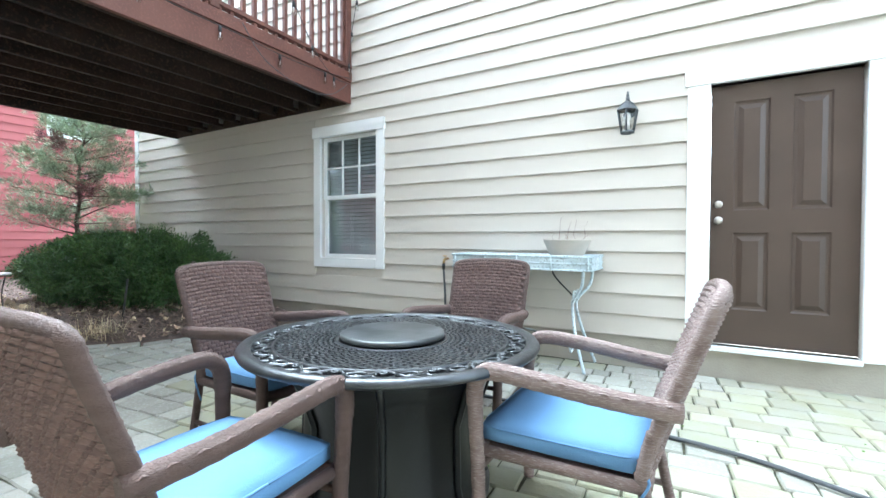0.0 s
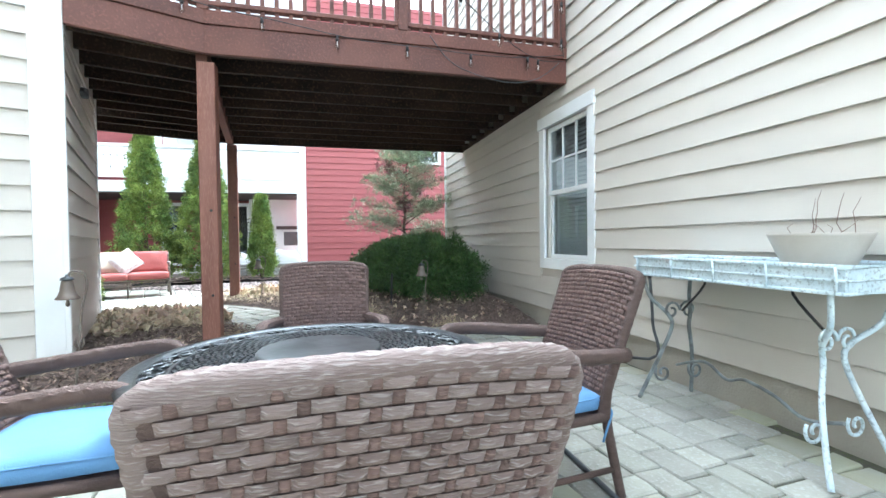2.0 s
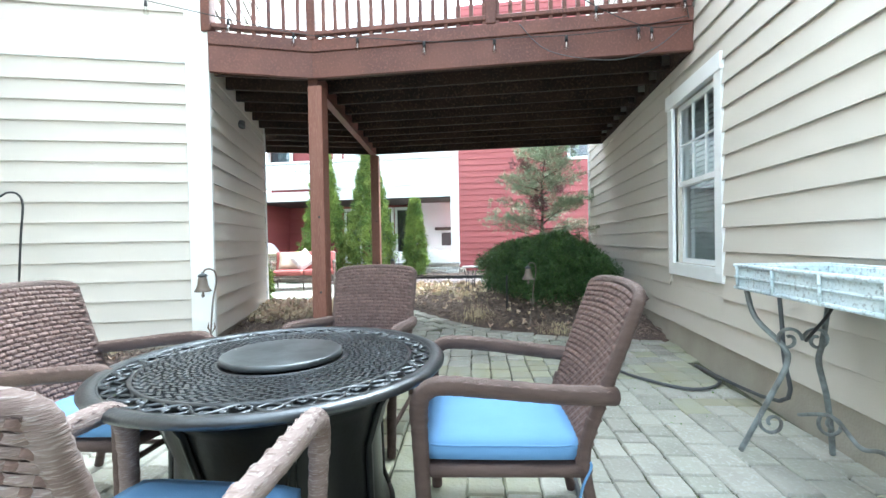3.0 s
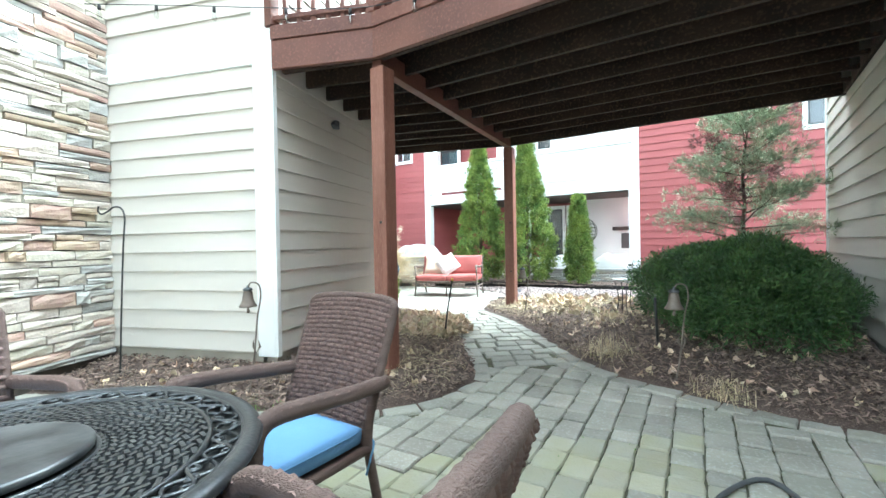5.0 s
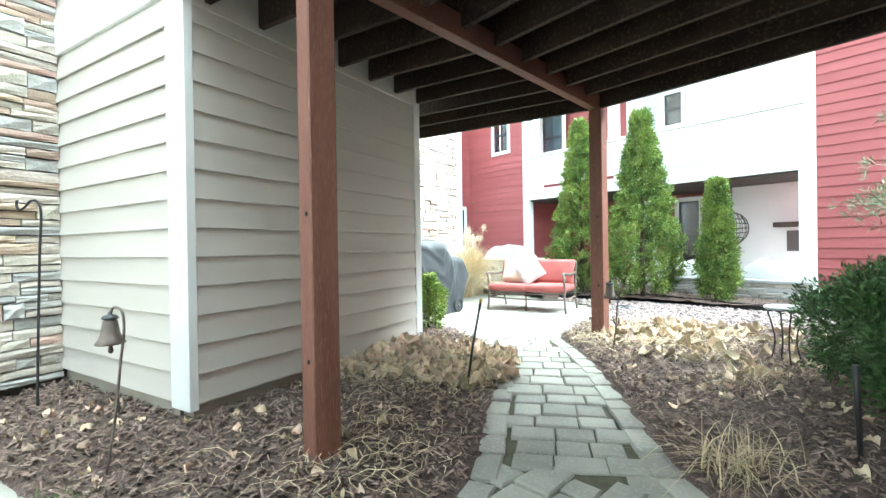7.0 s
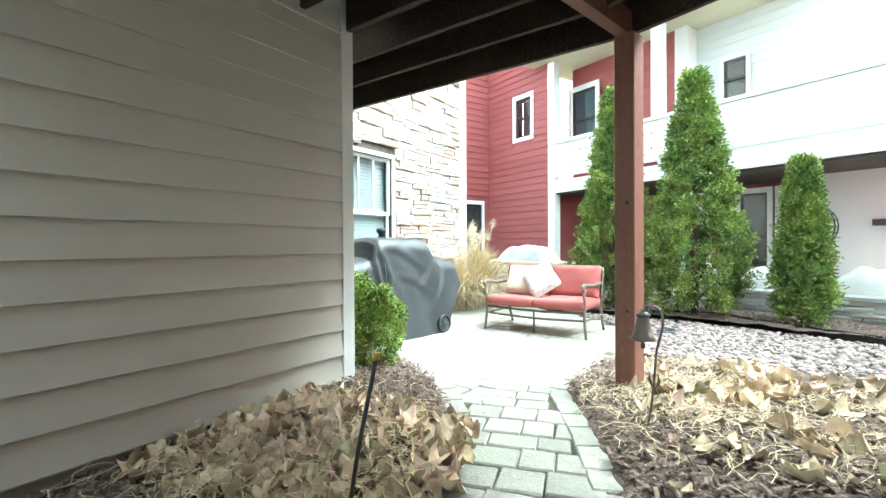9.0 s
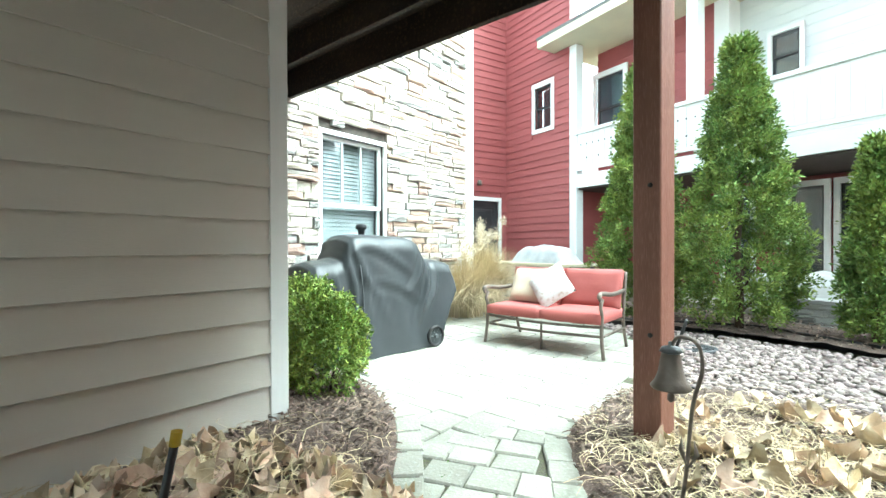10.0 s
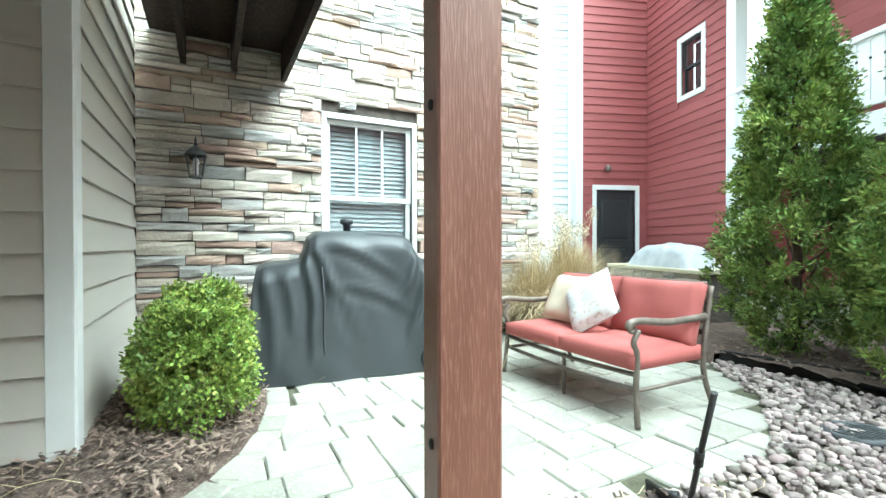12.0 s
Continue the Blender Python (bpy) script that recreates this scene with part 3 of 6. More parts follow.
for i in range(int(12.8 / step)):
    for j in range(int(9.0 / step)):
        x, y = -14.0 + (i + 0.5) * step, -5.0 + (j + 0.5) * step
        if (not inside(x, y, PAVED) or min(edge_distance(x, y, LEFT), edge_distance(x, y, RIGHT)) < 0.09) and not inside(x, y, GRAVEL_BED):
            bf.append((bed_vertex(i, j), bed_vertex(i + 1, j), bed_vertex(i + 1, j + 1), bed_vertex(i, j + 1)))
tagged(raw("mulch_bed", bv, bf, MULCH, None, True), "dark brown shredded bark mulch in the beds", "mulch", kind="stuff")

# ---- fire table and chairs ----
TC = (-1.15, 1.547)
table = thing("fire_table", pose(*TC, 0, 0, 0, 20), "round black cast-aluminium fire table with a lattice top", "table")
TR, TZ = 0.624, 0.637
rim = lathe([(0.566, TZ - 0.030), (0.60, TZ - 0.038), (0.618, TZ - 0.03), (TR, TZ - 0.018), (0.616, TZ - 0.006), (0.596, TZ - 0.001), (0.580, TZ - 0.004), (0.574, TZ - 0.008), (0.566, TZ - 0.012)], 72, None, True)
part("tabletop_rim", rim, TABLE, table)
part("tabletop_tray", lathe([(0.19, TZ - 0.046), (0.57, TZ - 0.046), (0.571, TZ - 0.044), (0.571, TZ - 0.034), (0.570, TZ - 0.033), (0.565, TZ - 0.032), (0.205, TZ - 0.032), (0.195, TZ - 0.032)], 64), TABLE_BASE, table, "black tray under the lattice")
bm = bmesh.new()
# basket-weave lattice: rings of flat slanted strands, each ring leaning against the next, with small gaps between
for i in range(12):
    r0 = 0.242 + 0.0208 * i
    n = 58
    for k in range(n):
        a = 2 * math.pi * (k + (0.5 if i % 2 else 0)) / n
        ln, lean_a = 2 * math.pi * r0 / n * 0.98, 24 if i % 2 else -24
        m = Matrix.Translation((r0 * math.cos(a), r0 * math.sin(a), TZ - 0.012)) @ pose(0, 0, 0, 0, 0, math.degrees(a) + 90 + lean_a)
        low = [bm.verts.new(m @ Vector(p)) for p in ((-ln / 2, -0.0086, -0.008), (ln / 2, -0.0086, -0.008), (ln / 2, 0.0086, -0.008), (-ln / 2, 0.0086, -0.008))]
        top = [bm.verts.new(m @ Vector(p)) for p in ((-ln * 0.42, -0.006, 0.001), (ln * 0.42, -0.006, 0.001), (ln * 0.42, 0.006, 0.001), (-ln * 0.42, 0.006, 0.001))]
        bm.faces.new(top)
        for q in range(4):
            bm.faces.new((low[q], low[(q + 1) % 4], top[(q + 1) % 4], top[q]))
part("lattice", bm, TABLE, table, "woven cast lattice")
for r, w in ((0.230, 0.006), (0.488, 0.006), (0.572, 0.005)):
    part("ring", lathe([(r - w, TZ - 0.026), (r + w, TZ - 0.026), (r + w, TZ - 0.008), (r - w, TZ - 0.008)], 64, None, True), TABLE, table)
bm = bmesh.new()
for k in range(20):
    a0 = 2 * math.pi * k / 20
    for sgn in (1, -1):
        pts = []
        for j in range(15):
            f = j / 14
            r = 0.532 + sgn * 0.032 * math.sin(f * 2 * math.pi)
            a = a0 + f * 2 * math.pi / 20
            pts.append((r * math.cos(a), r * math.sin(a), TZ - 0.013 + 0.002 * sgn))
        add_tube(bm, pts, 0.006, 4)
    for off, rr in ((0.25, 0.552), (0.75, 0.512), (0.5, 0.532)):
        a = a0 + off * 2 * math.pi / 20
        c = Vector((rr * math.cos(a), rr * math.sin(a), TZ - 0.013))
        add_tube(bm, [c + Vector((0.020 * math.cos(q) * math.exp(-q * 0.12), 0.020 * math.sin(q) * math.exp(-q * 0.12), 0)) for q in [0.8 * i for i in range(12)]], 0.0045, 4)
part("scroll_border", bm, TABLE, table, "scrolling cast leaf border")
part("burner_lid", lathe([(0.212, TZ - 0.006), (0.224, TZ + 0.0), (0.224, TZ + 0.013), (0.219, TZ + 0.018), (0.214, TZ + 0.019), (0.205, TZ + 0.019), (0.10, TZ + 0.019), (0.001, TZ + 0.019)], 56), LID, table, "dusty round burner lid")
part("base_drum", lathe([(0.39, 0.02), (0.40, 0.05), (0.375, 0.12), (0.37, 0.35), (0.42, 0.50), (0.47, 0.56), (0.47, TZ - 0.036)], 48), TABLE_BASE, table, "black steel drum base")
part("base_foot", lathe([(0.41, 0.0), (0.42, 0.01), (0.42, 0.045), (0.40, 0.05)], 48), TABLE_BASE, table)
for k in range(8):
    a = 45 * k + 11
    part("drum_rib", tube([pose(0, 0, 0, 0, 0, a) @ Vector(p) for p in ((0.405, 0, 0.05), (0.382, 0, 0.12), (0.377, 0, 0.35), (0.427, 0, 0.50), (0.474, 0, 0.57))], 0.014, 6), TABLE_BASE, table)


def weave(w_at, h, back_at, cols, rows, proud, span, faces=(1, -1)):
    """Basket weave over a curved panel: every strand crossing is a small bowed pad."""
    verts, quads = [], []
    for s in faces:
        for r in range(rows):
            z0, z1 = h * r / rows, h * (r + 1) / rows
            for c in range(cols):
                shift = 0.5 if r % 2 else 0.0
                f0, f1 = (c + shift + span[0]) / cols, (c + shift + span[1]) / cols
                if f0 > 0.995:
                    continue
                f1 = min(f1, 1.0)
                base = len(verts)
                for f, lift in ((f0, 0.0), (f0 * 0.75 + f1 * 0.25, 0.85), (f0 * 0.25 + f1 * 0.75, 0.85), (f1, 0.0)):
                    for z, e in ((z0 + 0.06 * h / rows, 0.2), ((z0 + z1) / 2, 1.0), (z1 - 0.06 * h / rows, 0.2)):
                        w = w_at(z)
                        x = (f - 0.5) * w
                        verts.append((x, back_at(x, z, s) + s * proud * lift * e, z))
                for i in range(3):
                    for j in range(2):
                        a = base + i * 3 + j
                        quads.append((a, a + 1, a + 4, a + 3))
    return verts, quads


def dining_chair(name, worn):
    """A woven resin armchair facing local +y, its origin on the ground under the seat."""
    ch = thing(name, pose(0, 0, 0), "brown woven resin patio armchair with blue seat cushion", "chair", "chairs round the fire table")
    wk = WICKER_WORN if worn else WICKER
    fr = WICKER_WORN if worn else WICKER_FRAME
    H0, H1, TH = 0.36, 0.885, 0.018

    def lean(z):
        return -0.235 - 0.19 * max(0.0, (z - H0) / (H1 - H0)) ** 1.1

    def wid(z):
        return 0.475 + 0.035 * z / (H1 - H0)

    def surf(x, z, s):
        return lean(z + H0) - 0.02 * (1 - (2 * x / 0.5) ** 2) * 1.0 + s * TH

    # backrest: a solid curved core with weave on both faces
    nx, nz = 12, 8
    bm = bmesh.new()
    grid = {}
    for s in (1, -1):
        for i in range(nx + 1):
            for j in range(nz + 1):
                z = (H1 - H0) * j / nz
                x = (i / nx - 0.5) * wid(z)
                top = 0.018 * (1 - (2 * i / nx - 1) ** 2) * (j / nz)
                grid[s, i, j] = bm.verts.new((x, surf(x, z, s * 0.9), H0 + z + top))
    for s in (1, -1):
        for i in range(nx):
            for j in range(nz):
                bm.faces.new([grid[s, i, j], grid[s, i + 1, j], grid[s, i + 1, j + 1], grid[s, i, j + 1]])
    for i in range(nx):
        for j in (0, nz):
            bm.faces.new([grid[1, i, j], grid[1, i + 1, j], grid[-1, i + 1, j], grid[-1, i, j]])
    for j in range(nz):
        for i in (0, nx):
            bm.faces.new([grid[1, i, j], grid[1, i, j + 1], grid[-1, i, j + 1], grid[-1, i, j]])
    core = part("backrest", bm, WICKER_FRAME, ch)
    for nm, proud, span, mt in (("weave", 0.013, (0.0, 0.74), wk), ("cross_weave", 0.010, (0.72, 1.02), WICKER)):
        v, q = weave(wid, H1 - H0, surf, 10, 27, proud, span)
        v = [(x, y, z + H0 + 0.018 * (1 - (2 * x / 0.51) ** 2) * (z / (H1 - H0))) for x, y, z in v]
        tagged(raw(nm, v, q, mt, core, True), kind="stuff")
    # wrapped edge of the back
    edge = [(-0.240, lean(0.34), 0.33)] + [(-(0.5) * wid(z - H0), surf(0.25, z - H0, 0), z) for z in (0.42, 0.55, 0.70, 0.82)] + [(-0.248, surf(0.25, 0.51, 0), 0.878), (-0.19, surf(0.19, 0.525, 0), 0.897), (-0.10, surf(0.1, 0.53, 0), 0.903), (0, surf(0, 0.53, 0), 0.905)]
    full = edge + [(-x, y, z) for x, y, z in edge[-2::-1]]
    pts = spline(full, 7)
    rad = [0.0195 + 0.0018 * (i % 2) for i in range(len(pts))]
    part("back_frame", tube(pts, rad, 10), fr, ch, "wrapped woven frame")
    for sx in (-1, 1):
        leg_b = [(sx * 0.245, lean(0.50) + 0.01, 0.50), (sx * 0.247, -0.245, 0.36), (sx * 0.250, -0.275, 0.18), (sx * 0.252, -0.315, 0.0)]
        part("leg", tube(spline(leg_b, 5), 0.019, 8), fr, ch)
        arm = [(sx * 0.255, lean(0.62) - 0.02, 0.575), (sx * 0.285, -0.16, 0.590), (sx * 0.300, 0.04, 0.612), (sx * 0.298, 0.19, 0.622), (sx * 0.292, 0.245, 0.606), (sx * 0.286, 0.272, 0.56), (sx * 0.280, 0.272, 0.45), (sx * 0.272, 0.265, 0.25), (sx * 0.266, 0.262, 0.0)]
        pts = spline(arm, 7)
        rad = [(0.029 if p.z > 0.5 else 0.022 + 0.004 * (p.z / 0.5)) + 0.0015 * (i % 2) for i, p in enumerate(pts)]
        part("arm", tube(pts, rad, 10), fr, ch, "woven wrapped arm")
        # flat cross-woven pad along the top of the arm
        av, aq = [], []
        line = [p for p in pts if p.z > 0.56]
        for i in range(len(line) - 1):
            p, n2 = line[i], line[i + 1]
            for side in (-1, 0, 1):
                if (i + side) % 2:
                    continue
                b = len(av)
                for e, p0 in ((0, p), (0.5, (p + n2) / 2), (1, n2)):
                    for o in (-0.010, 0.010):
                        av.append((p0.x + side * 0.017 + o, p0.y, p0.z + 0.0255 - abs(side) * 0.008 + (0.004 if e == 0.5 else 0)))
                aq += [(b, b + 1, b + 3, b + 2), (b + 2, b + 3, b + 5, b + 4)]
        tagged(raw("arm_weave", av, aq, wk, ch), kind="stuff")
    # seat frame and apron
    bm = bmesh.new()
    add_tube(bm, spline([(-0.255, 0.255, 0.335), (-0.1, 0.275, 0.33), (0.1, 0.275, 0.33), (0.255, 0.255, 0.335)], 5), 0.02, 8)
    add_tube(bm, [(-0.255, 0.255, 0.335), (-0.248, -0.25, 0.335)], 0.02, 8)
    add_tube(bm, [(0.255, 0.255, 0.335), (0.248, -0.25, 0.335)], 0.02, 8)
    add_tube(bm, [(-0.248, -0.25, 0.335), (0.248, -0.25, 0.335)], 0.02, 8)
    part("seat_frame", bm, fr, ch)
    part("seat", box((-0.24, -0.24, 0.325), (0.24, 0.255, 0.347), 0.006), WICKER_FRAME, ch)
    for a, b in (((-0.262, 0.265, 0.27), (0.262, 0.265, 0.27)), ((-0.262, 0.26, 0.12), (-0.252, -0.29, 0.12)), ((0.262, 0.26, 0.12), (0.252, -0.29, 0.12))):
        part("stretcher", tube([a, b], 0.012, 8), fr, ch)
    # cushion: soft box with a crowned top
    bm = bmesh.new()
    n = 10
    g = {}
    for s in (1, -1):
        for i in range(n + 1):
            for j in range(n + 1):
                a, b = 2 * i / n - 1, 2 * j / n - 1
                e = (1 - a ** 6) * (1 - b ** 6)
                px = a * (0.243 - 0.010 * (abs(b) ** 5)) * (1 if abs(a) < 1 else 0.995)
                py = 0.015 + b * (0.262 - 0.010 * (abs(a) ** 5))
                g[s, i, j] = bm.verts.new((px, py, 0.388 + s * (0.024 + 0.020 * e ** 0.5) + 0.004 * noise.noise((px * 7, py * 7, s))))
    for s in (1, -1):
        for i in range(n):
            for j in range(n):
                bm.faces.new([g[s, i, j], g[s, i + 1, j], g[s, i + 1, j + 1], g[s, i, j + 1]])
    for k in range(n):
        for i0, j0, i1, j1 in ((k, 0, k + 1, 0), (k, n, k + 1, n), (0, k, 0, k + 1), (n, k, n, k + 1)):
            bm.faces.new([g[1, i0, j0], g[1, i1, j1], g[-1, i1, j1], g[-1, i0, j0]])
    for f in bm.faces:
        f.smooth = True
    cu = part("cushion", bm, BLUE, ch, "faded sky-blue canvas seat cushion")
    bm = bmesh.new()
    loop = [(0.243 * math.copysign(min(1, abs(math.cos(t)) ** 0.25), math.cos(t)), 0.015 + 0.262 * math.copysign(min(1, abs(math.sin(t)) ** 0.25), math.sin(t)), 0.410) for t in [2 * math.pi * k / 64 for k in range(65)]]
    add_tube(bm, loop, 0.004, 5)
    part("piping", bm, BLUE, cu)
    for sx in (-1, 1):
        part("tie", tube(spline([(sx * 0.235, -0.235, 0.385), (sx * 0.262, -0.262, 0.36), (sx * 0.268, -0.235, 0.30), (sx * 0.255, -0.225, 0.24)], 4), 0.0045, 5), BLUE, cu)
    return ch


def place(ch, back_l, back_r, label):
    """Stand a chair so that its back's upper corners meet two points of the plan."""
    a, b = Vector((*back_l, 0)), Vector((*back_r, 0))
    d = b - a
    ang = math.degrees(math.atan2(d.y, d.x))
    mid = (a + b) / 2
    ch.matrix_basis = Matrix.Translation(mid) @ pose(0, 0, 0, 0, 0, ang) @ Matrix.Translation((0, 0.42, 0))
    ch["label"] = label


chair = dining_chair("dining_chair", False)
worn = dining_chair("dining_chair", True)
place(chair, (-2.36, 1.83), (-2.36, 1.29), "brown woven resin patio armchair, back to the deck")
for l, r in (((-0.97, 2.82), (-1.52, 2.77)), ((-1.46, 0.30), (-0.92, 0.33))):
    c = copy_thing(chair, pose(0, 0, 0))
    place(c, l, r, "brown woven resin patio armchair with blue seat cushion")
place(worn, (0.04, 1.36), (0.03, 1.91), "sun-bleached woven resin patio armchair with blue cushion")

# ---- planter table with bowl ----
tray = thing("planter_table", pose(0, 0, 0), "pale blue weathered metal tray table on scrolled iron legs", "table")
X0, X1, Y0, Y1, ZT = -1.96, -0.73, 3.55, 3.97, 0.92
bm = bmesh.new()
t = 0.012
add_box(bm, (X0, Y0, ZT - 0.11), (X1, Y0 + t, ZT), bevel=0.003)
add_box(bm, (X0, Y1 - t, ZT - 0.11), (X1, Y1, ZT), bevel=0.003)
add_box(bm, (X0, Y0 + t, ZT - 0.11), (X0 + t, Y1 - t, ZT), bevel=0.003)
add_box(bm, (X1 - t, Y0 + t, ZT - 0.11), (X1, Y1 - t, ZT), bevel=0.003)
part("tray_side", bm, PATINA, tray)
part("tray_floor", box((X0 + t, Y0 + t, ZT - 0.07), (X1 - t, Y1 - t, ZT - 0.06)), PATINA, tray)
for z, r in ((ZT, 0.011), (ZT - 0.055, 0.006), (ZT - 0.108, 0.009)):
    o = 0.004
    part("tray_rail", tube([(X0 - o, Y0 - o, z), (X1 + o, Y0 - o, z), (X1 + o, Y1 + o, z), (X0 - o, Y1 + o, z), (X0 - o, Y0 - o, z)], r, 6), PATINA, tray)
for i in range(5):
    x = X0 + 0.03 + i * (X1 - X0 - 0.06) / 4
    part("tray_strap", tube([(x, Y0 - 0.012, ZT), (x + 0.004, Y0 - 0.014, ZT - 0.055), (x, Y0 - 0.010, ZT - 0.112)], 0.006, 6), PATINA, tray)


def scroll(c, r, turns, start, axis, n=22, tail=None):
    pts = [Vector(c) + (Vector((math.cos(a), 0, math.sin(a))) if axis == "x" else Vector((0, math.cos(a), math.sin(a)))) * r * (0.25 + 0.75 * (1 - k / n)) for k, a in [(k, start + turns * 2 * math.pi * k / n) for k in range(n + 1)]]
    return ([Vector(tail)] if tail else []) + pts


for ex, sx in ((X0 + 0.05, 1), (X1 - 0.07, -1)):
    mt = IRON if sx > 0 else PATINA
    for ey, sy in ((Y0 + 0.02, 1), (Y1 - 0.03, -1)):
        legp = [(ex, ey, ZT - 0.11), (ex + sx * 0.02, ey + sy * 0.03, ZT - 0.25), (ex + sx * 0.10, ey + sy * 0.10, 0.56), (ex + sx * 0.11, ey + sy * 0.12, 0.48), (ex + sx * 0.08, ey + sy * 0.07, 0.32), (ex + sx * 0.03, ey + sy * 0.02, 0.15), (ex - sx * 0.02, ey - sy * 0.02, 0.0)]
        part("leg", tube(spline(legp, 6), 0.0125, 7), mt, tray)
        part("scroll", tube(scroll((ex + sx * 0.10, ey + sy * 0.06, 0.19), 0.06, 1.2, 2.5, "y"), 0.008, 6), mt, tray)
    part("end_scroll", tube(scroll((ex + sx * 0.10, (Y0 + Y1) / 2 - 0.06, 0.58), 0.06, 1.3, 0, "y") , 0.008, 6), mt, tray)
    part("end_scroll", tube(scroll((ex + sx * 0.10, (Y0 + Y1) / 2 + 0.06, 0.58), 0.06, -1.3, math.pi, "y"), 0.008, 6), mt, tray)
    part("brace", tube(spline([(ex + sx * 0.02, (Y0 + Y1) / 2, ZT - 0.12), (ex + sx * 0.30, (Y0 + Y1) / 2, ZT - 0.13), (ex + sx * 0.12, (Y0 + Y1) / 2, 0.58)][::-1], 6), 0.007, 6), BLACK, tray)
part("stretcher", tube(spline([(X0 + 0.12, (Y0 + Y1) / 2, 0.22), (X0 + 0.35, Y0 + 0.20, 0.30), (X0 + 0.5, Y0 + 0.2, 0.24), ((X0 + X1) / 2, Y0 + 0.2, 0.27), (X1 - 0.45, Y0 + 0.2, 0.24), (X1 - 0.3, Y0 + 0.20, 0.18), (X1 - 0.14, (Y0 + Y1) / 2, 0.22)], 6), 0.009, 6), IRON, tray)
bowl = thing("planter_bowl", pose(-0.98, 3.76, ZT - 0.06), "cream ceramic bowl with dead twigs, standing in the tray", "planter")
part("bowl", lathe([(0.09, 0.0), (0.105, 0.004), (0.150, 0.09), (0.192, 0.185), (0.198, 0.198), (0.190, 0.198), (0.150, 0.10), (0.10, 0.03), (0.01, 0.03)], 36), CERAMIC, bowl)
part("bowl_soil", lathe([(0.01, 0.16), (0.176, 0.162), (0.176, 0.170), (0.01, 0.176)], 24), SOIL, bowl)
for k in range(9):
    a, r = k * 2.4, 0.03 + 0.13 * random.random()
    p = Vector((r * math.cos(a), r * math.sin(a), 0.165))
    pts = [p]
    for j in range(5):
        pts.append(pts[-1] + Vector((random.uniform(-0.02, 0.02), random.uniform(-0.02, 0.02), random.uniform(0.015, 0.045) * (1.3 if k < 4 else 0.5))))
    part("twig", tube(pts, [0.0028, 0.0025, 0.002, 0.0016, 0.0013, 0.001], 4), TWIG, bowl)
for k in range(4):
    cl = part("debris", lathe([(0.02, 0), (0.03, 0.008), (0.018, 0.016), (0.004, 0.018)], 7), BARK, tray, "dead leaf clump", pose(-1.5 + 0.08 * k, 3.72 + 0.03 * (k % 2), ZT - 0.06))

# ---- hose and tap ----
tap = thing("garden_tap", pose(-2.27, 3.985, 0.86), "brass garden tap on the house wall with a hose", "tap")
part("tap_body", tube([(0, 0.03, 0.0), (0, -0.04, 0.0), (0, -0.065, -0.02), (0, -0.07, -0.05)], 0.012, 8), BRASS, tap)
part("tap_handle", lathe([(0.004, 0), (0.026, 0.002), (0.026, 0.010), (0.004, 0.012)], 10, pose(0, -0.045, 0.02)), BRASS, tap)
part("hose_end", tube([(0, -0.07, -0.05), (0, -0.07, -0.11)], 0.016, 8), BLACK, tap)
hose = thing("garden_hose", pose(0, 0, 0.012), "coiled dark grey garden hose lying on the pavers", "hose")
coil = []
for k in range(60):
    a = -k * 0.47
    r = 0.20 + 0.03 * math.sin(k * 0.7)
    coil.append((-2.31 + 0.02 * math.sin(k * 0.31) + r * math.cos(a), 2.71 + r * 0.8 * math.sin(a), 0.008 + 0.006 * (k / 10)))
line = [(-2.27, 3.915, 0.74), (-2.26, 3.93, 0.40), (-2.28, 3.92, 0.12)] + [(-3.43, 3.93, 0.0), (-3.01, 3.93, 0.0), (-2.82, 3.67, 0.0), (-3.06, 3.38, 0.0), (-3.44, 3.14, 0.0), (-3.08, 2.93, 0.0), (-2.64, 2.92, 0.0)]
part("hose_run", tube(spline(line + coil[::3] + [(-1.63, 2.69, 0.0), (0.0, 2.6, 0.0), (0.7, 2.35, 0.0), (1.6, 2.2, 0.0), (2.6, 2.3, 0.0)], 5), 0.0115, 7), HOSE, hose)


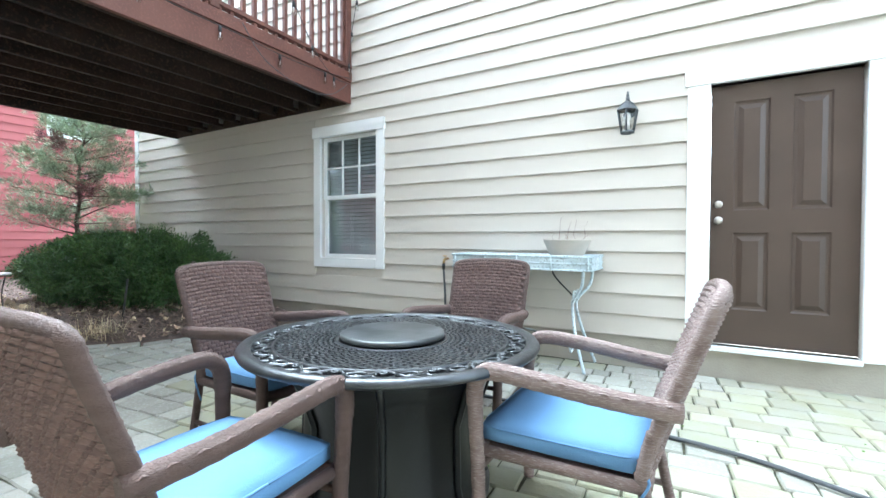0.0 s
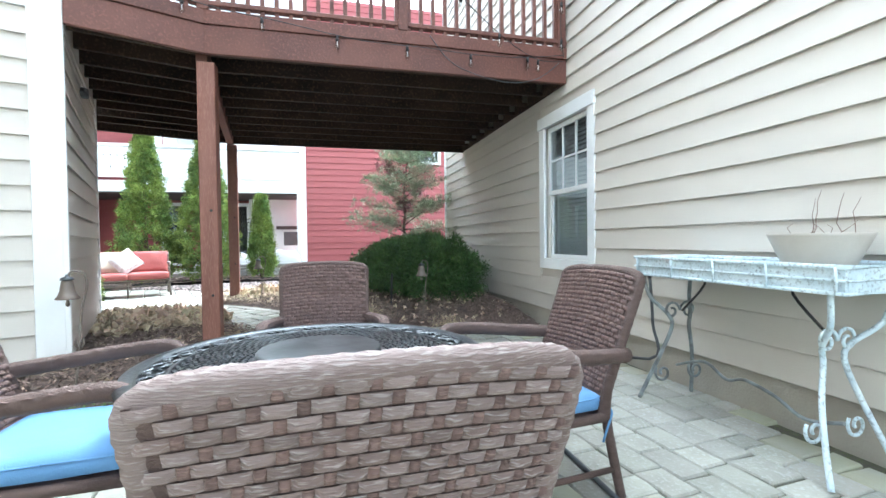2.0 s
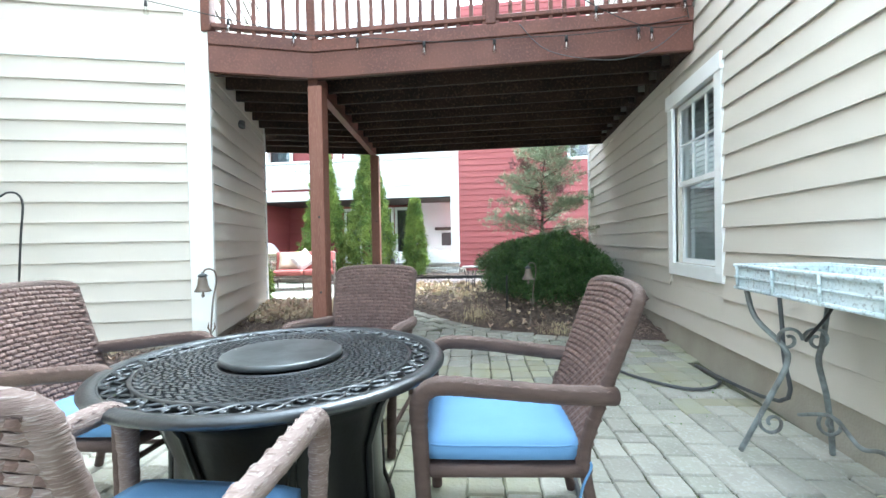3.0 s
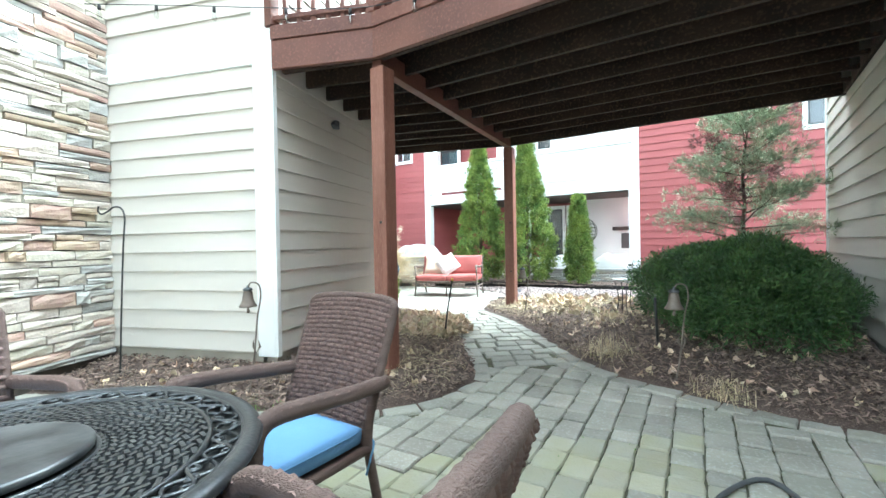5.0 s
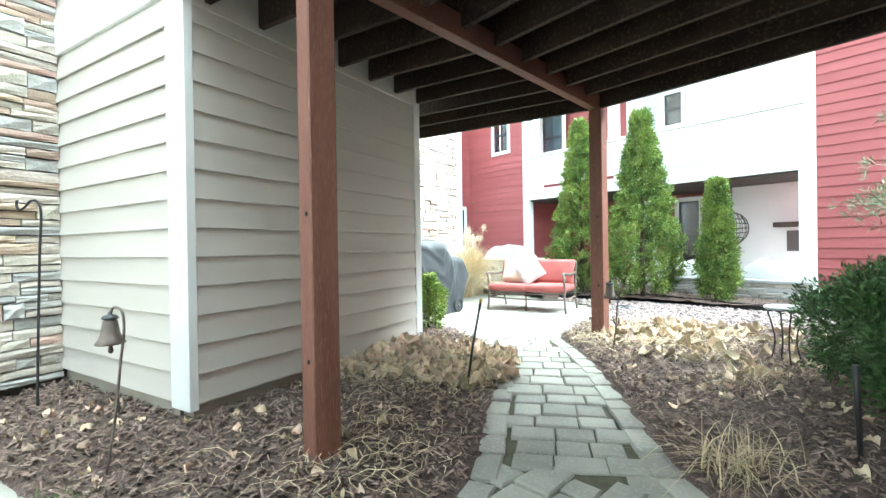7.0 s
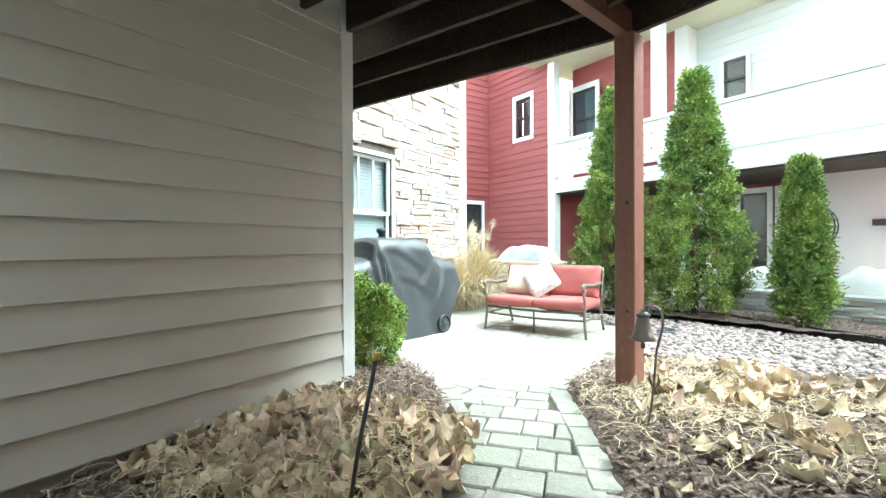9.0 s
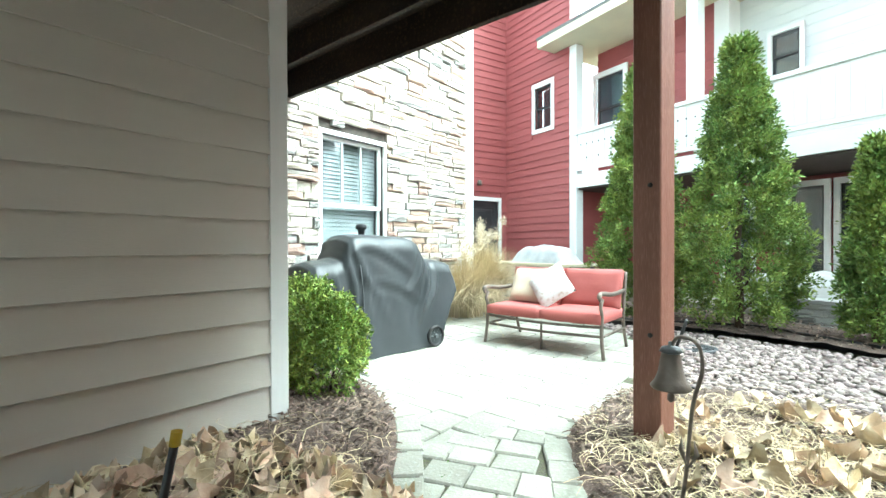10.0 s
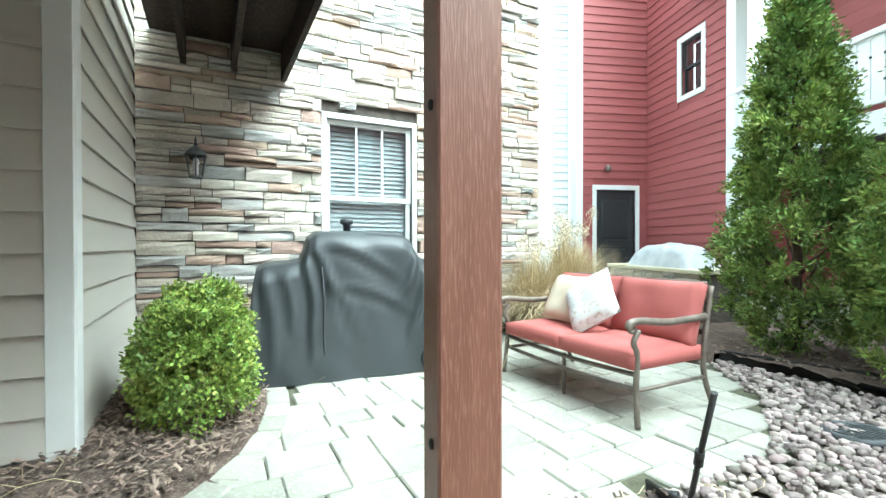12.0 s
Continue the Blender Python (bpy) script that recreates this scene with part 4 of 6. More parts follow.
def wall_lantern(name, m, label):
    """A carriage lantern on a bracket, its back plate at local y = 0 and its light towards -y."""
    la = thing(name, m, label, "wall lamp")
    part("back_plate", lathe([(0.05, 0), (0.055, 0.01), (0.03, 0.02)], 16, pose(0, 0, 0.02, 90)), LANTERN, la)
    part("bracket", tube(spline([(0, -0.01, 0.02), (0, -0.06, 0.06), (0, -0.12, 0.05), (0, -0.12, 0.02)], 5), 0.009, 6), LANTERN, la)
    c = Matrix.Translation((0, -0.12, 0)) @ pose(0, 0, 0, 0, 0, 30)
    part("roof", lathe([(0.092, 0.0), (0.086, 0.012), (0.05, 0.055), (0.024, 0.075), (0.018, 0.085)], 6, c), LANTERN, la)
    part("finial", lathe([(0.010, 0.085), (0.017, 0.10), (0.008, 0.112), (0.014, 0.125), (0.006, 0.14), (0.009, 0.150), (0.001, 0.16)], 10, c), LANTERN, la)
    for k in range(6):
        a = 2 * math.pi * k / 6
        part("rib", tube([c @ Vector((0.082 * math.cos(a), 0.082 * math.sin(a), 0.0)), c @ Vector((0.052 * math.cos(a), 0.052 * math.sin(a), -0.17))], 0.006, 5), LANTERN, la)
    g = part("glass", lathe([(0.050, -0.168), (0.078, -0.002)], 6, c), BULB, la)
    g.visible_shadow = False
    part("bottom_ring", lathe([(0.045, -0.185), (0.058, -0.18), (0.058, -0.165), (0.045, -0.163)], 6, c), LANTERN, la)
    part("candle", lathe([(0.018, -0.16), (0.018, -0.09), (0.012, -0.085), (0.026, -0.06), (0.02, -0.03), (0.004, -0.01)], 12, c), PLASTIC_W, la)
    return la


wall_lantern("wall_lantern", pose(-0.53, 4.0, 2.10), "pewter carriage lantern on the beige siding")
wall_lantern("wall_lantern", Matrix.Translation(wing(-2.88, -1.755, 1.88)) @ pose(0, 0, 0, 0, 0, WING + 180), "black carriage lantern on the stone wall")
# ---- string lights ----
def string_lights(name, pts, spacing, label, skip=0.0):
    st = thing(name, pose(0, 0, 0), label, "string lights")
    line = spline(pts, 10)
    part("cord", tube(line, 0.004, 5), BLACK, st)
    run, nxt = 0.0, spacing * 0.5 + skip
    sock = bulb = None
    for a, b in zip(line, line[1:]):
        run += (b - a).length
        if run >= nxt:
            nxt += spacing
            if sock is None:
                sock = mesh_of("socket", lathe([(0.006, 0.0), (0.013, -0.008), (0.015, -0.045), (0.011, -0.05)], 8), BLACK)
                bulb = mesh_of("bulb", lathe([(0.010, -0.05), (0.020, -0.075), (0.024, -0.095), (0.018, -0.118), (0.003, -0.126)], 10), BULB)
            s = new("socket", sock)
            s.parent, s.matrix_basis = st, Matrix.Translation(b)
            g = new("bulb", bulb)
            g.parent, g.visible_shadow = s, False
            f = part("filament", tube([(0, 0, -0.05), (0.004, 0, -0.08), (-0.004, 0, -0.095)], 0.003, 4), PLASTIC_W, s)
    return st


string_lights("string_lights", [(-2.4, -2.2, 3.45), (-2.85, -0.9, 3.22), (-3.15, -0.28, 3.14), (-3.50, 0.55, 3.03), (-3.54, 1.2, 2.96), (-3.55, 1.9, 2.87), (-3.55, 2.5, 2.86), (-3.55, 3.0, 2.84), (-3.55, 3.5, 2.86), (-3.55, 3.94, 2.92)], 0.62, "black string lights with clear bulbs along the deck edge", 0.1)
string_lights("string_lights", [(-3.55, 3.95, 2.90), (-3.52, 3.90, 3.2), (-3.35, 3.85, 3.8), (-3.1, 3.8, 4.6)], 0.33, "black string lights with clear bulbs hanging by the wall")
string_lights("string_lights", [(-3.56, 3.95, 2.86), (-3.5, 3.6, 2.84), (-3.3, 3.1, 2.98), (-2.9, 2.4, 3.25), (-2.3, 1.4, 3.75)], 0.55, "black string lights with clear bulbs strung from the deck")
cable = thing("loose_cable", pose(0, 0, 0), "thin grey cable sagging below the deck rim", "cable")
part("cable_run", tube(spline([(-3.56, 2.55, 2.98), (-3.55, 2.8, 2.72), (-3.55, 3.3, 2.60), (-3.55, 3.65, 2.66), (-3.56, 3.9, 2.84)], 6), 0.004, 5), HOSE, cable)
eave = thing("soffit_spotlight", Matrix.Translation(wing(-1.05, 0.04, 2.45)), "small grey motion floodlight on the siding", "lamp")
part("mount", box((-0.03, -0.02, -0.04), (0.03, 0.03, 0.05), 0.006), LANTERN, eave)
part("lamp_head", lathe([(0.02, 0), (0.035, 0.05), (0.04, 0.07), (0.03, 0.07)], 12, pose(0.01, 0.04, -0.03, 60, 0, 20)), LANTERN, eave)


# ---- garden bells and stakes ----
def bell_stake(name, x, y, lean, zb, label, ang):
    """A bell hung from a crook on a thin stake."""
    z0 = grade(x)
    b = thing(name, pose(x, y, z0, 0, 0, ang), label, "garden bell", "garden bells")
    h = zb - z0
    part("stake", tube(spline([(-0.02, lean, -0.02), (0.02, lean * 0.4, h * 0.35), (0.045, 0, h * 0.75), (0.075, 0, h * 0.96), (0.06, 0, h + 0.06), (0.0, 0, h + 0.075), (-0.025, 0, h + 0.03)], 7), 0.0065, 6), BRONZE, b)
    part("bell", lathe([(0.064, -0.118), (0.067, -0.112), (0.052, -0.092), (0.041, -0.062), (0.036, -0.026), (0.031, 0.0), (0.017, 0.012), (0.005, 0.015)], 24, Matrix.Translation((-0.025, 0, h + 0.01))), BRONZE, b, "weathered bronze bell")
    part("bell_cap", lathe([(0.030, 0.0), (0.040, 0.006), (0.030, 0.020), (0.010, 0.026), (0.008, 0.04)], 8, Matrix.Translation((-0.025, 0, h + 0.015))), LANTERN, b)
    part("clapper", lathe([(0.004, -0.10), (0.012, -0.135), (0.012, -0.150), (0.003, -0.158)], 8, Matrix.Translation((-0.025, 0, h))), BRONZE, b)
    for s in (1, -1):
        lf = [(0.03, 0, h * 0.42), (0.03 + s * 0.025, 0.012, h * 0.42 + 0.05), (0.03 + s * 0.02, 0.0, h * 0.42 + 0.10)]
        part("stake_leaf", tube(lf, [0.002, 0.009, 0.001], 5), BRONZE, b)
    return b


bell_stake("garden_bell", -6.55, 0.60, 0.02, 0.765, "bronze bell on a crooked stake beside the path", 100)
bell_stake("garden_bell", -4.54, 2.66, 0.03, 0.74, "bronze bell on a stake before the yew", 120)
bell_stake("garden_bell", -2.90, -0.06, -0.05, 0.80, "bronze bell on a stake by the bump-out", 120)
hook = thing("shepherd_hook", pose(-2.55, -1.48, 0.04, 0, 0, 127), "tall black wrought-iron shepherd hook", "garden hook")
part("hook_rod", tube(spline([(0.0, 0, 0), (0.02, 0, 0.5), (0.05, 0, 1.1), (0.07, 0, 1.38), (0.04, 0, 1.47), (-0.02, 0, 1.48), (-0.06, 0, 1.45), (-0.12, 0, 1.42), (-0.15, 0, 1.45), (-0.145, 0, 1.49)], 7), 0.008, 6), BLACK, hook)
stake = thing("garden_stake", pose(-4.95, 0.33, 0.08), "thin dark stake with a yellow cap in the leaves", "stake")
part("rod", tube([(0, 0, 0), (-0.05, 0.02, 0.33), (-0.11, 0.05, 0.66)], 0.009, 6), BLACK, stake)
part("cap", tube([(-0.11, 0.05, 0.655), (-0.114, 0.052, 0.685)], 0.012, 8), YELLOW, stake)
stake = thing("garden_stake", pose(-5.45, 2.40, 0.08), "short black garden stake by the yew", "stake")
part("rod", tube([(0, 0, 0), (0.08, 0, 0.27), (0.15, 0.0, 0.54)], 0.012, 6), BLACK, stake)
stake = thing("garden_stake", pose(-8.12, -0.44, 0.10), "tilted black spike light without its head", "stake")
part("rod", tube([(0, 0, 0), (0.03, 0.10, 0.27), (0.07, 0.22, 0.55)], 0.011, 7), BLACK, stake)
part("collar", tube([(0.026, 0.09, 0.24), (0.034, 0.11, 0.30)], 0.018, 8), BLACK, stake)
part("fallen_head", tube([(0.10, -0.10, 0.03), (0.02, -0.02, 0.05)], [0.02, 0.028], 10), BLACK, stake)

# ---- plants ----
rng = np.random.default_rng(5)


def leaf_cloud(name, pos, nrm, size, aspect, mat, parent, jitter=0.6, bend=0.0):
    """Small pointed leaves, one kite of two triangles each, set at pos and turned outwards with some disorder."""
    n = len(pos)
    d = nrm + rng.normal(0, jitter, (n, 3))
    d /= np.linalg.norm(d, axis=1, keepdims=True) + 1e-9
    s = np.cross(d, rng.normal(0, 1, (n, 3)))
    s /= np.linalg.norm(s, axis=1, keepdims=True) + 1e-9
    ln = (size * rng.uniform(0.6, 1.4, n))[:, None]
    w = ln * aspect
    v = np.empty((n, 4, 3))
    v[:, 0], v[:, 2] = pos, pos + d * ln
    v[:, 1], v[:, 3] = pos + d * ln * 0.5 + s * w, pos + d * ln * 0.5 - s * w
    v[:, 2, 2] -= bend * ln[:, 0]
    f = np.arange(n * 4).reshape(n, 4)
    return raw(name, v.reshape(-1, 3).tolist(), f.tolist(), mat, parent)


def limb(a, b, r0, r1, wob=0.04, n=6):
    a, b = Vector(a), Vector(b)
    pts = [a.lerp(b, i / n) + Vector((random.uniform(-wob, wob), random.uniform(-wob, wob), 0)) * (0 if i in (0,) else 1) for i in range(n + 1)]
    return tube(pts, [r0 + (r1 - r0) * i / n for i in range(n + 1)], 7)


def sprays(centre, out, n, spread, length):
    """Leaf places strung along n twigs that fan outwards from each centre."""
    k = len(centre)
    c = np.repeat(centre, n, 0)
    d = np.repeat(out, n, 0) + rng.normal(0, spread, (k * n, 3))
    d /= np.linalg.norm(d, axis=1, keepdims=True) + 1e-9
    t = rng.uniform(0, 1, (k * n, 1))
    return c + d * t * length, d


def cedar(name, x, y, h, r, label, dark=0.0, n=900):
    z0 = grade(x)
    tr = thing(name, pose(x, y, z0), label, "tree", "arborvitae")
    part("trunk", limb((0, 0, -0.03), (0, 0, h * 0.9), 0.05, 0.012, 0.02), BARK, tr)
    for k in range(8):
        a, zz = k * 2.4, 0.12 + 0.1 * k
        part("limb", limb((0, 0, zz), (r * 0.6 * math.cos(a), r * 0.6 * math.sin(a), zz + 0.35), 0.018, 0.006, 0.015, 4), BARK, tr)
    # upright fans of foliage: each a clump of sprays with shade between it and the next
    k = n // 7
    f = (np.arange(k) + rng.uniform(0, 1, k)) / k
    f = f ** 0.85
    prof = np.where(f < 0.20, 0.66 + 1.7 * f, np.maximum(0.0, 1 - ((f - 0.20) / 0.80)) ** 0.98)
    a = np.arange(k) * 2.39996 + rng.normal(0, 0.35, k)
    rr = r * prof * (1 + rng.normal(0, 0.13, k)) * np.where(rng.uniform(0, 1, k) < 0.25, 0.6, 0.9)
    c = np.stack([rr * np.cos(a), rr * np.sin(a), 0.05 + f * (h - 0.16)], 1)
    out = np.stack([np.cos(a), np.sin(a), np.full(k, 1.1)], 1)
    tips, td = sprays(c, out, 11, 0.42, np.repeat(0.27 * (0.5 + r) * (1 - 0.55 * f), 11)[:, None])
    pos, d = sprays(tips, td, 26, 0.55, 0.10)
    leaf_cloud("crown", pos, d, 0.043, 0.21, CEDAR, tr, 0.35)
    return tr


cedar("arborvitae", -10.68, -1.10, 3.40, 0.52, "tall green conical arborvitae behind the gravel", n=1900)
cedar("arborvitae", -10.60, -2.30, 3.48, 0.48, "tall green conical arborvitae beside the sofa", n=1900)
cedar("arborvitae", -10.88, 0.05, 2.08, 0.20, "small thin arborvitae by the low stone wall", n=1000)


def shrub(name, blobs, mat, n, leaf, aspect, label, up=0.3, seed=1, twig=0.10, per=22, trunk_r=0.018):
    """A clipped or wild bush: lumpy shell of leafy twigs over short stems."""
    x, y = blobs[0][0], blobs[0][1]
    sh = thing(name, pose(x, y, grade(x)), label, "shrub")
    for k in range(7):
        a = k * 0.9
        part("stem", limb((0.05 * math.cos(a), 0.05 * math.sin(a), -0.02), (blobs[0][3] * 0.55 * math.cos(a), blobs[0][4] * 0.55 * math.sin(a), blobs[0][5] * 0.9), trunk_r, 0.005, 0.02, 5), BARK, sh)
    cs, outs = [], []
    for bx, by, bz, rx, ry, rz in blobs:
        m = int(n * rx * ry / sum(b[3] * b[4] for b in blobs))
        d = rng.normal(0, 1, (m, 3))
        d /= np.linalg.norm(d, axis=1, keepdims=True)
        d[:, 2] = np.where(d[:, 2] < -0.75, -d[:, 2], d[:, 2])
        q = np.array([noise.noise((v[0] * 2.6 + seed, v[1] * 2.6, v[2] * 2.6)) for v in d])
        rad = (1 + 0.36 * q + rng.normal(0, 0.04, m)) * np.where(rng.uniform(0, 1, m) < 0.28, rng.uniform(0.55, 0.95, m), 1.0)
        c = d * rad[:, None] * np.array([rx, ry, rz]) + np.array([bx - x, by - y, bz])
        cs.append(c)
        outs.append(d / np.array([rx, ry, rz]) * min(rx, ry, rz) + np.array([0, 0, up]))
    c, o = np.concatenate(cs), np.concatenate(outs)
    keep = c[:, 2] > 0.02
    pos, d = sprays(c[keep], o[keep], per, 0.45, twig)
    leaf_cloud("foliage", pos, d, leaf, aspect, mat, sh, 0.55)
    return sh


shrub("yew_bush", [(-6.75, 2.98, 0.48, 1.12, 0.86, 0.38), (-5.75, 3.15, 0.44, 0.58, 0.60, 0.36), (-7.4, 3.1, 0.49, 0.8, 0.8, 0.36)], YEW, 4200, 0.040, 0.15, "broad dark green yew bush in the mulch", per=34, twig=0.13)
shrub("boxwood", [(-5.93, -1.50, 0.36, 0.25, 0.26, 0.30), (-5.88, -1.78, 0.46, 0.22, 0.22, 0.28)], BOXLEAF, 1500, 0.024, 0.36, "small bright green boxwood by the corner", seed=7, per=20, twig=0.075, trunk_r=0.009)

pine = thing("pine_tree", pose(-8.45, 3.08, grade(-8)), "sparse young blue-green pine behind the yew", "tree")
part("trunk", limb((0, 0, -0.05), (0.25, 0.05, 2.75), 0.045, 0.008, 0.03, 9), BARK, pine)
pc, po, dc, do = [], [], [], []
for k in range(44):
    zz = 0.9 + 1.85 * k / 44
    a = k * 2.39996
    ln = (2.95 - zz) * 0.36 + 0.20 + 0.12 * random.random()
    s = Vector((0.25 * zz / 2.75, 0.05 * zz / 2.75, zz))
    e = s + Vector((ln * math.cos(a), ln * math.sin(a), ln * random.uniform(0.0, 0.35)))
    part("branch", limb(s, e, 0.012, 0.003, 0.012, 5), BARK, pine)
    dead = k % 9 == 4
    for j in range(15):
        f = 0.30 + 0.72 * j / 12
        p = s.lerp(e, f)
        for q in range(3):
            off = Vector((random.gauss(0, 0.06), random.gauss(0, 0.06), random.gauss(0.02, 0.04)))
            (dc if dead else pc).append(p + off)
            (do if dead else po).append((e - s).normalized() + off * 6 + Vector((0, 0, 0.4)))
for nm, c, o, mt in (("needles", pc, po, PINE), ("dead_needles", dc, do, PINE_DEAD)):
    c, o = np.array([tuple(v) for v in c]), np.array([tuple(v) for v in o])
    pos, d = sprays(c, o, 17, 0.6, 0.06)
    leaf_cloud(nm, pos, d, 0.075, 0.045, mt, pine, 0.45)


def grass_clump(name, x, y, n, h, spread, mat, label, plumes=0, droop=0.5):
    """Dry ornamental grass: arching blades from one crown."""
    g = thing(name, pose(x, y, grade(x)), label, "grass")
    v, f = [], []
    for k in range(n):
        a, lean, hh = rng.uniform(0, 6.283), abs(rng.normal(0, spread)), h * rng.uniform(0.5, 1.05)
        bx, by = rng.normal(0, 0.09), rng.normal(0, 0.09)
        w = rng.uniform(0.002, 0.005)
        b = len(v)
        for j in range(5):
            t = j / 4
            out = lean * hh * t * t * 1.4
            z = hh * t * (1 - droop * lean * t * t)
            px, py = bx + out * math.cos(a), by + out * math.sin(a)
            ww = w * (1 - 0.8 * t)
            v += [(px - ww * math.sin(a), py + ww * math.cos(a), max(z, 0.0)), (px + ww * math.sin(a), py - ww * math.cos(a), max(z, 0.0))]
        for j in range(4):
            f.append((b + 2 * j, b + 2 * j + 1, b + 2 * j + 3, b + 2 * j + 2))
    tagged(raw("foliage", v, f, mat, g), kind="stuff")
    for k in range(plumes):
        a, rr = rng.uniform(0, 6.283), rng.uniform(0.05, 0.38)
        top = Vector((rr * math.cos(a), rr * math.sin(a), h * rng.uniform(0.95, 1.22)))
        part("plume_stem", tube([(0.2 * top.x, 0.2 * top.y, 0), (0.5 * top.x, 0.5 * top.y, top.z * 0.6), tuple(top)], 0.003, 4), STRAW, g)
        pos = np.array([tuple(top)]) + rng.normal(0, 1, (130, 3)) * np.array([0.032, 0.032, 0.05])
        leaf_cloud("plume", pos, rng.normal(0, 1, (130, 3)) + np.array([0, 0, 0.6]), 0.03, 0.18, PLUME, g)
    return g


grass_clump("ornamental_grass", -9.35, -4.25, 7500, 1.15, 0.62, STRAW, "tall straw-coloured ornamental grass with pale plumes", 16)
grass_clump("ornamental_grass", -8.75, -3.95, 5200, 0.95, 0.62, STRAW, "tall straw-coloured ornamental grass by the stone wall", 6)
for k, (x, y, h) in enumerate(((-5.05, 2.05, 0.30), (-6.2, 1.75, 0.28), (-6.9, 1.3, 0.26), (-4.55, 2.95, 0.16), (-7.3, 0.75, 0.24), (-7.0, 0.35, 0.2), (-6.75, 2.05, 0.24), (-7.7, 1.2, 0.2))):
    grass_clump("dry_perennial", x, y, 170, h, 0.95, STRAW, "flattened straw-coloured dead perennial in the mulch", 0, 0.7)
for x, y in ((-2.55, 0.28), (-2.72, 0.05), (-2.95, 0.45)):
    grass_clump("weed_tuft", x, y, 130, 0.07, 0.8, GREEN, "small bright green weed tuft in the mulch")

# ---- dead leaves ----
def leaf_mesh(k, size):
    """One big withered leaf, cupped and twisted."""
    r = random.Random(k)
    vs, fs = [], []
    nu, nv = 6, 4
    cu, tw, wv = r.uniform(0.5, 1.5), r.uniform(-0.9, 0.9), r.uniform(0, 6)
    for i in range(nu + 1):
        t = i / nu
        w = size * 0.42 * math.sin(math.pi * min(0.97, 0.08 + 0.9 * t)) ** 0.8
        for j in range(nv + 1):
            s = 2 * j / nv - 1
            x, y = (t - 0.5) * size, s * w
            z = cu * w * s * s * 0.9 + 0.03 * math.sin(wv + 9 * t) * size * 6 * abs(s) + tw * (t - 0.5) * y + 0.12 * size * math.sin(wv * 2 + 5 * t) - r.uniform(0, 0.004)
            vs.append((x + r.uniform(-0.05, 0.05) * size, y + r.uniform(-0.06, 0.06) * size, z + r.uniform(-0.09, 0.09) * size))
    for i in range(nu):
        for j in range(nv):
            a = i * (nv + 1) + j
            fs.append((a, a + 1, a + nv + 2, a + nv + 1))
    me = bpy.data.meshes.new("dead_leaf")
    me.from_pydata(vs, [], fs)
    me.materials.append(LEAF_DRY)
    me.polygons.foreach_set("use_smooth", [True] * len(fs))
    return me


LEAVES = [leaf_mesh(k, 0.10 + 0.012 * (k % 6)) for k in range(14)]
SMALL_LEAVES = [leaf_mesh(k + 50, 0.045 + 0.006 * (k % 5)) for k in range(10)]


def leaf_pile(name, poly, count, meshes, depth, label):
    pile = thing(name, pose(0, 0, 0), label, "leaves", kind="stuff" if meshes is SMALL_LEAVES else "")
    lo = [min(p[i] for p in poly) for i in (0, 1)]
    hi = [max(p[i] for p in poly) for i in (0, 1)]
    n = 0
    while n < count:
        x, y = random.uniform(lo[0], hi[0]), random.uniform(lo[1], hi[1])
        if not inside(x, y, poly):
            continue
        o = new("leaf", random.choice(meshes))
        o.parent = pile
        z = grade(x) + bed_lift(x, y) + 0.045 + random.random() * depth * min(1, edge_distance(x, y, poly + poly[:1]) / 0.2)
        o.matrix_basis = pose(x, y, z, random.uniform(-38, 38), random.uniform(-38, 38), random.uniform(0, 360))
        n += 1
    return pile


leaf_pile("leaf_pile", [(-4.25, -0.50), (-4.6, -0.70), (-5.2, -0.85), (-5.65, -0.45), (-5.85, -0.05), (-5.72, 0.22), (-5.3, 0.42), (-4.85, 0.42), (-4.7, 0.1), (-4.4, -0.2)], 290, LEAVES, 0.07, "heap of big withered tan hosta leaves beside the path")
leaf_pile("leaf_litter", [(-6.4, 1.0), (-6.7, 0.3), (-7.6, -0.2), (-8.1, 0.2), (-8.4, 1.5), (-8.0, 2.2), (-6.7, 2.0), (-6.1, 1.7)], 110, LEAVES[:6], 0.02, "loose tan dead leaves over the mulch")
litter = leaf_pile("leaf_litter", [(-4.5, 2.3), (-5.6, 1.4), (-6.6, 0.4), (-8.0, -0.2), (-8.4, 1.5), (-9.5, 3.8), (-7.0, 4.0), (-4.5, 3.9)], 420, SMALL_LEAVES, 0.01, "small scattered dead leaves on the mulch")
leaf_pile("leaf_litter", [(-2.3, -1.4), (-2.8, 0.2), (-3.6, 1.0), (-4.3, 0.9), (-4.8, 0.4), (-3.5, -0.2), (-2.9, -1.7)], 60, SMALL_LEAVES, 0.01, "small scattered dead leaves on the mulch")
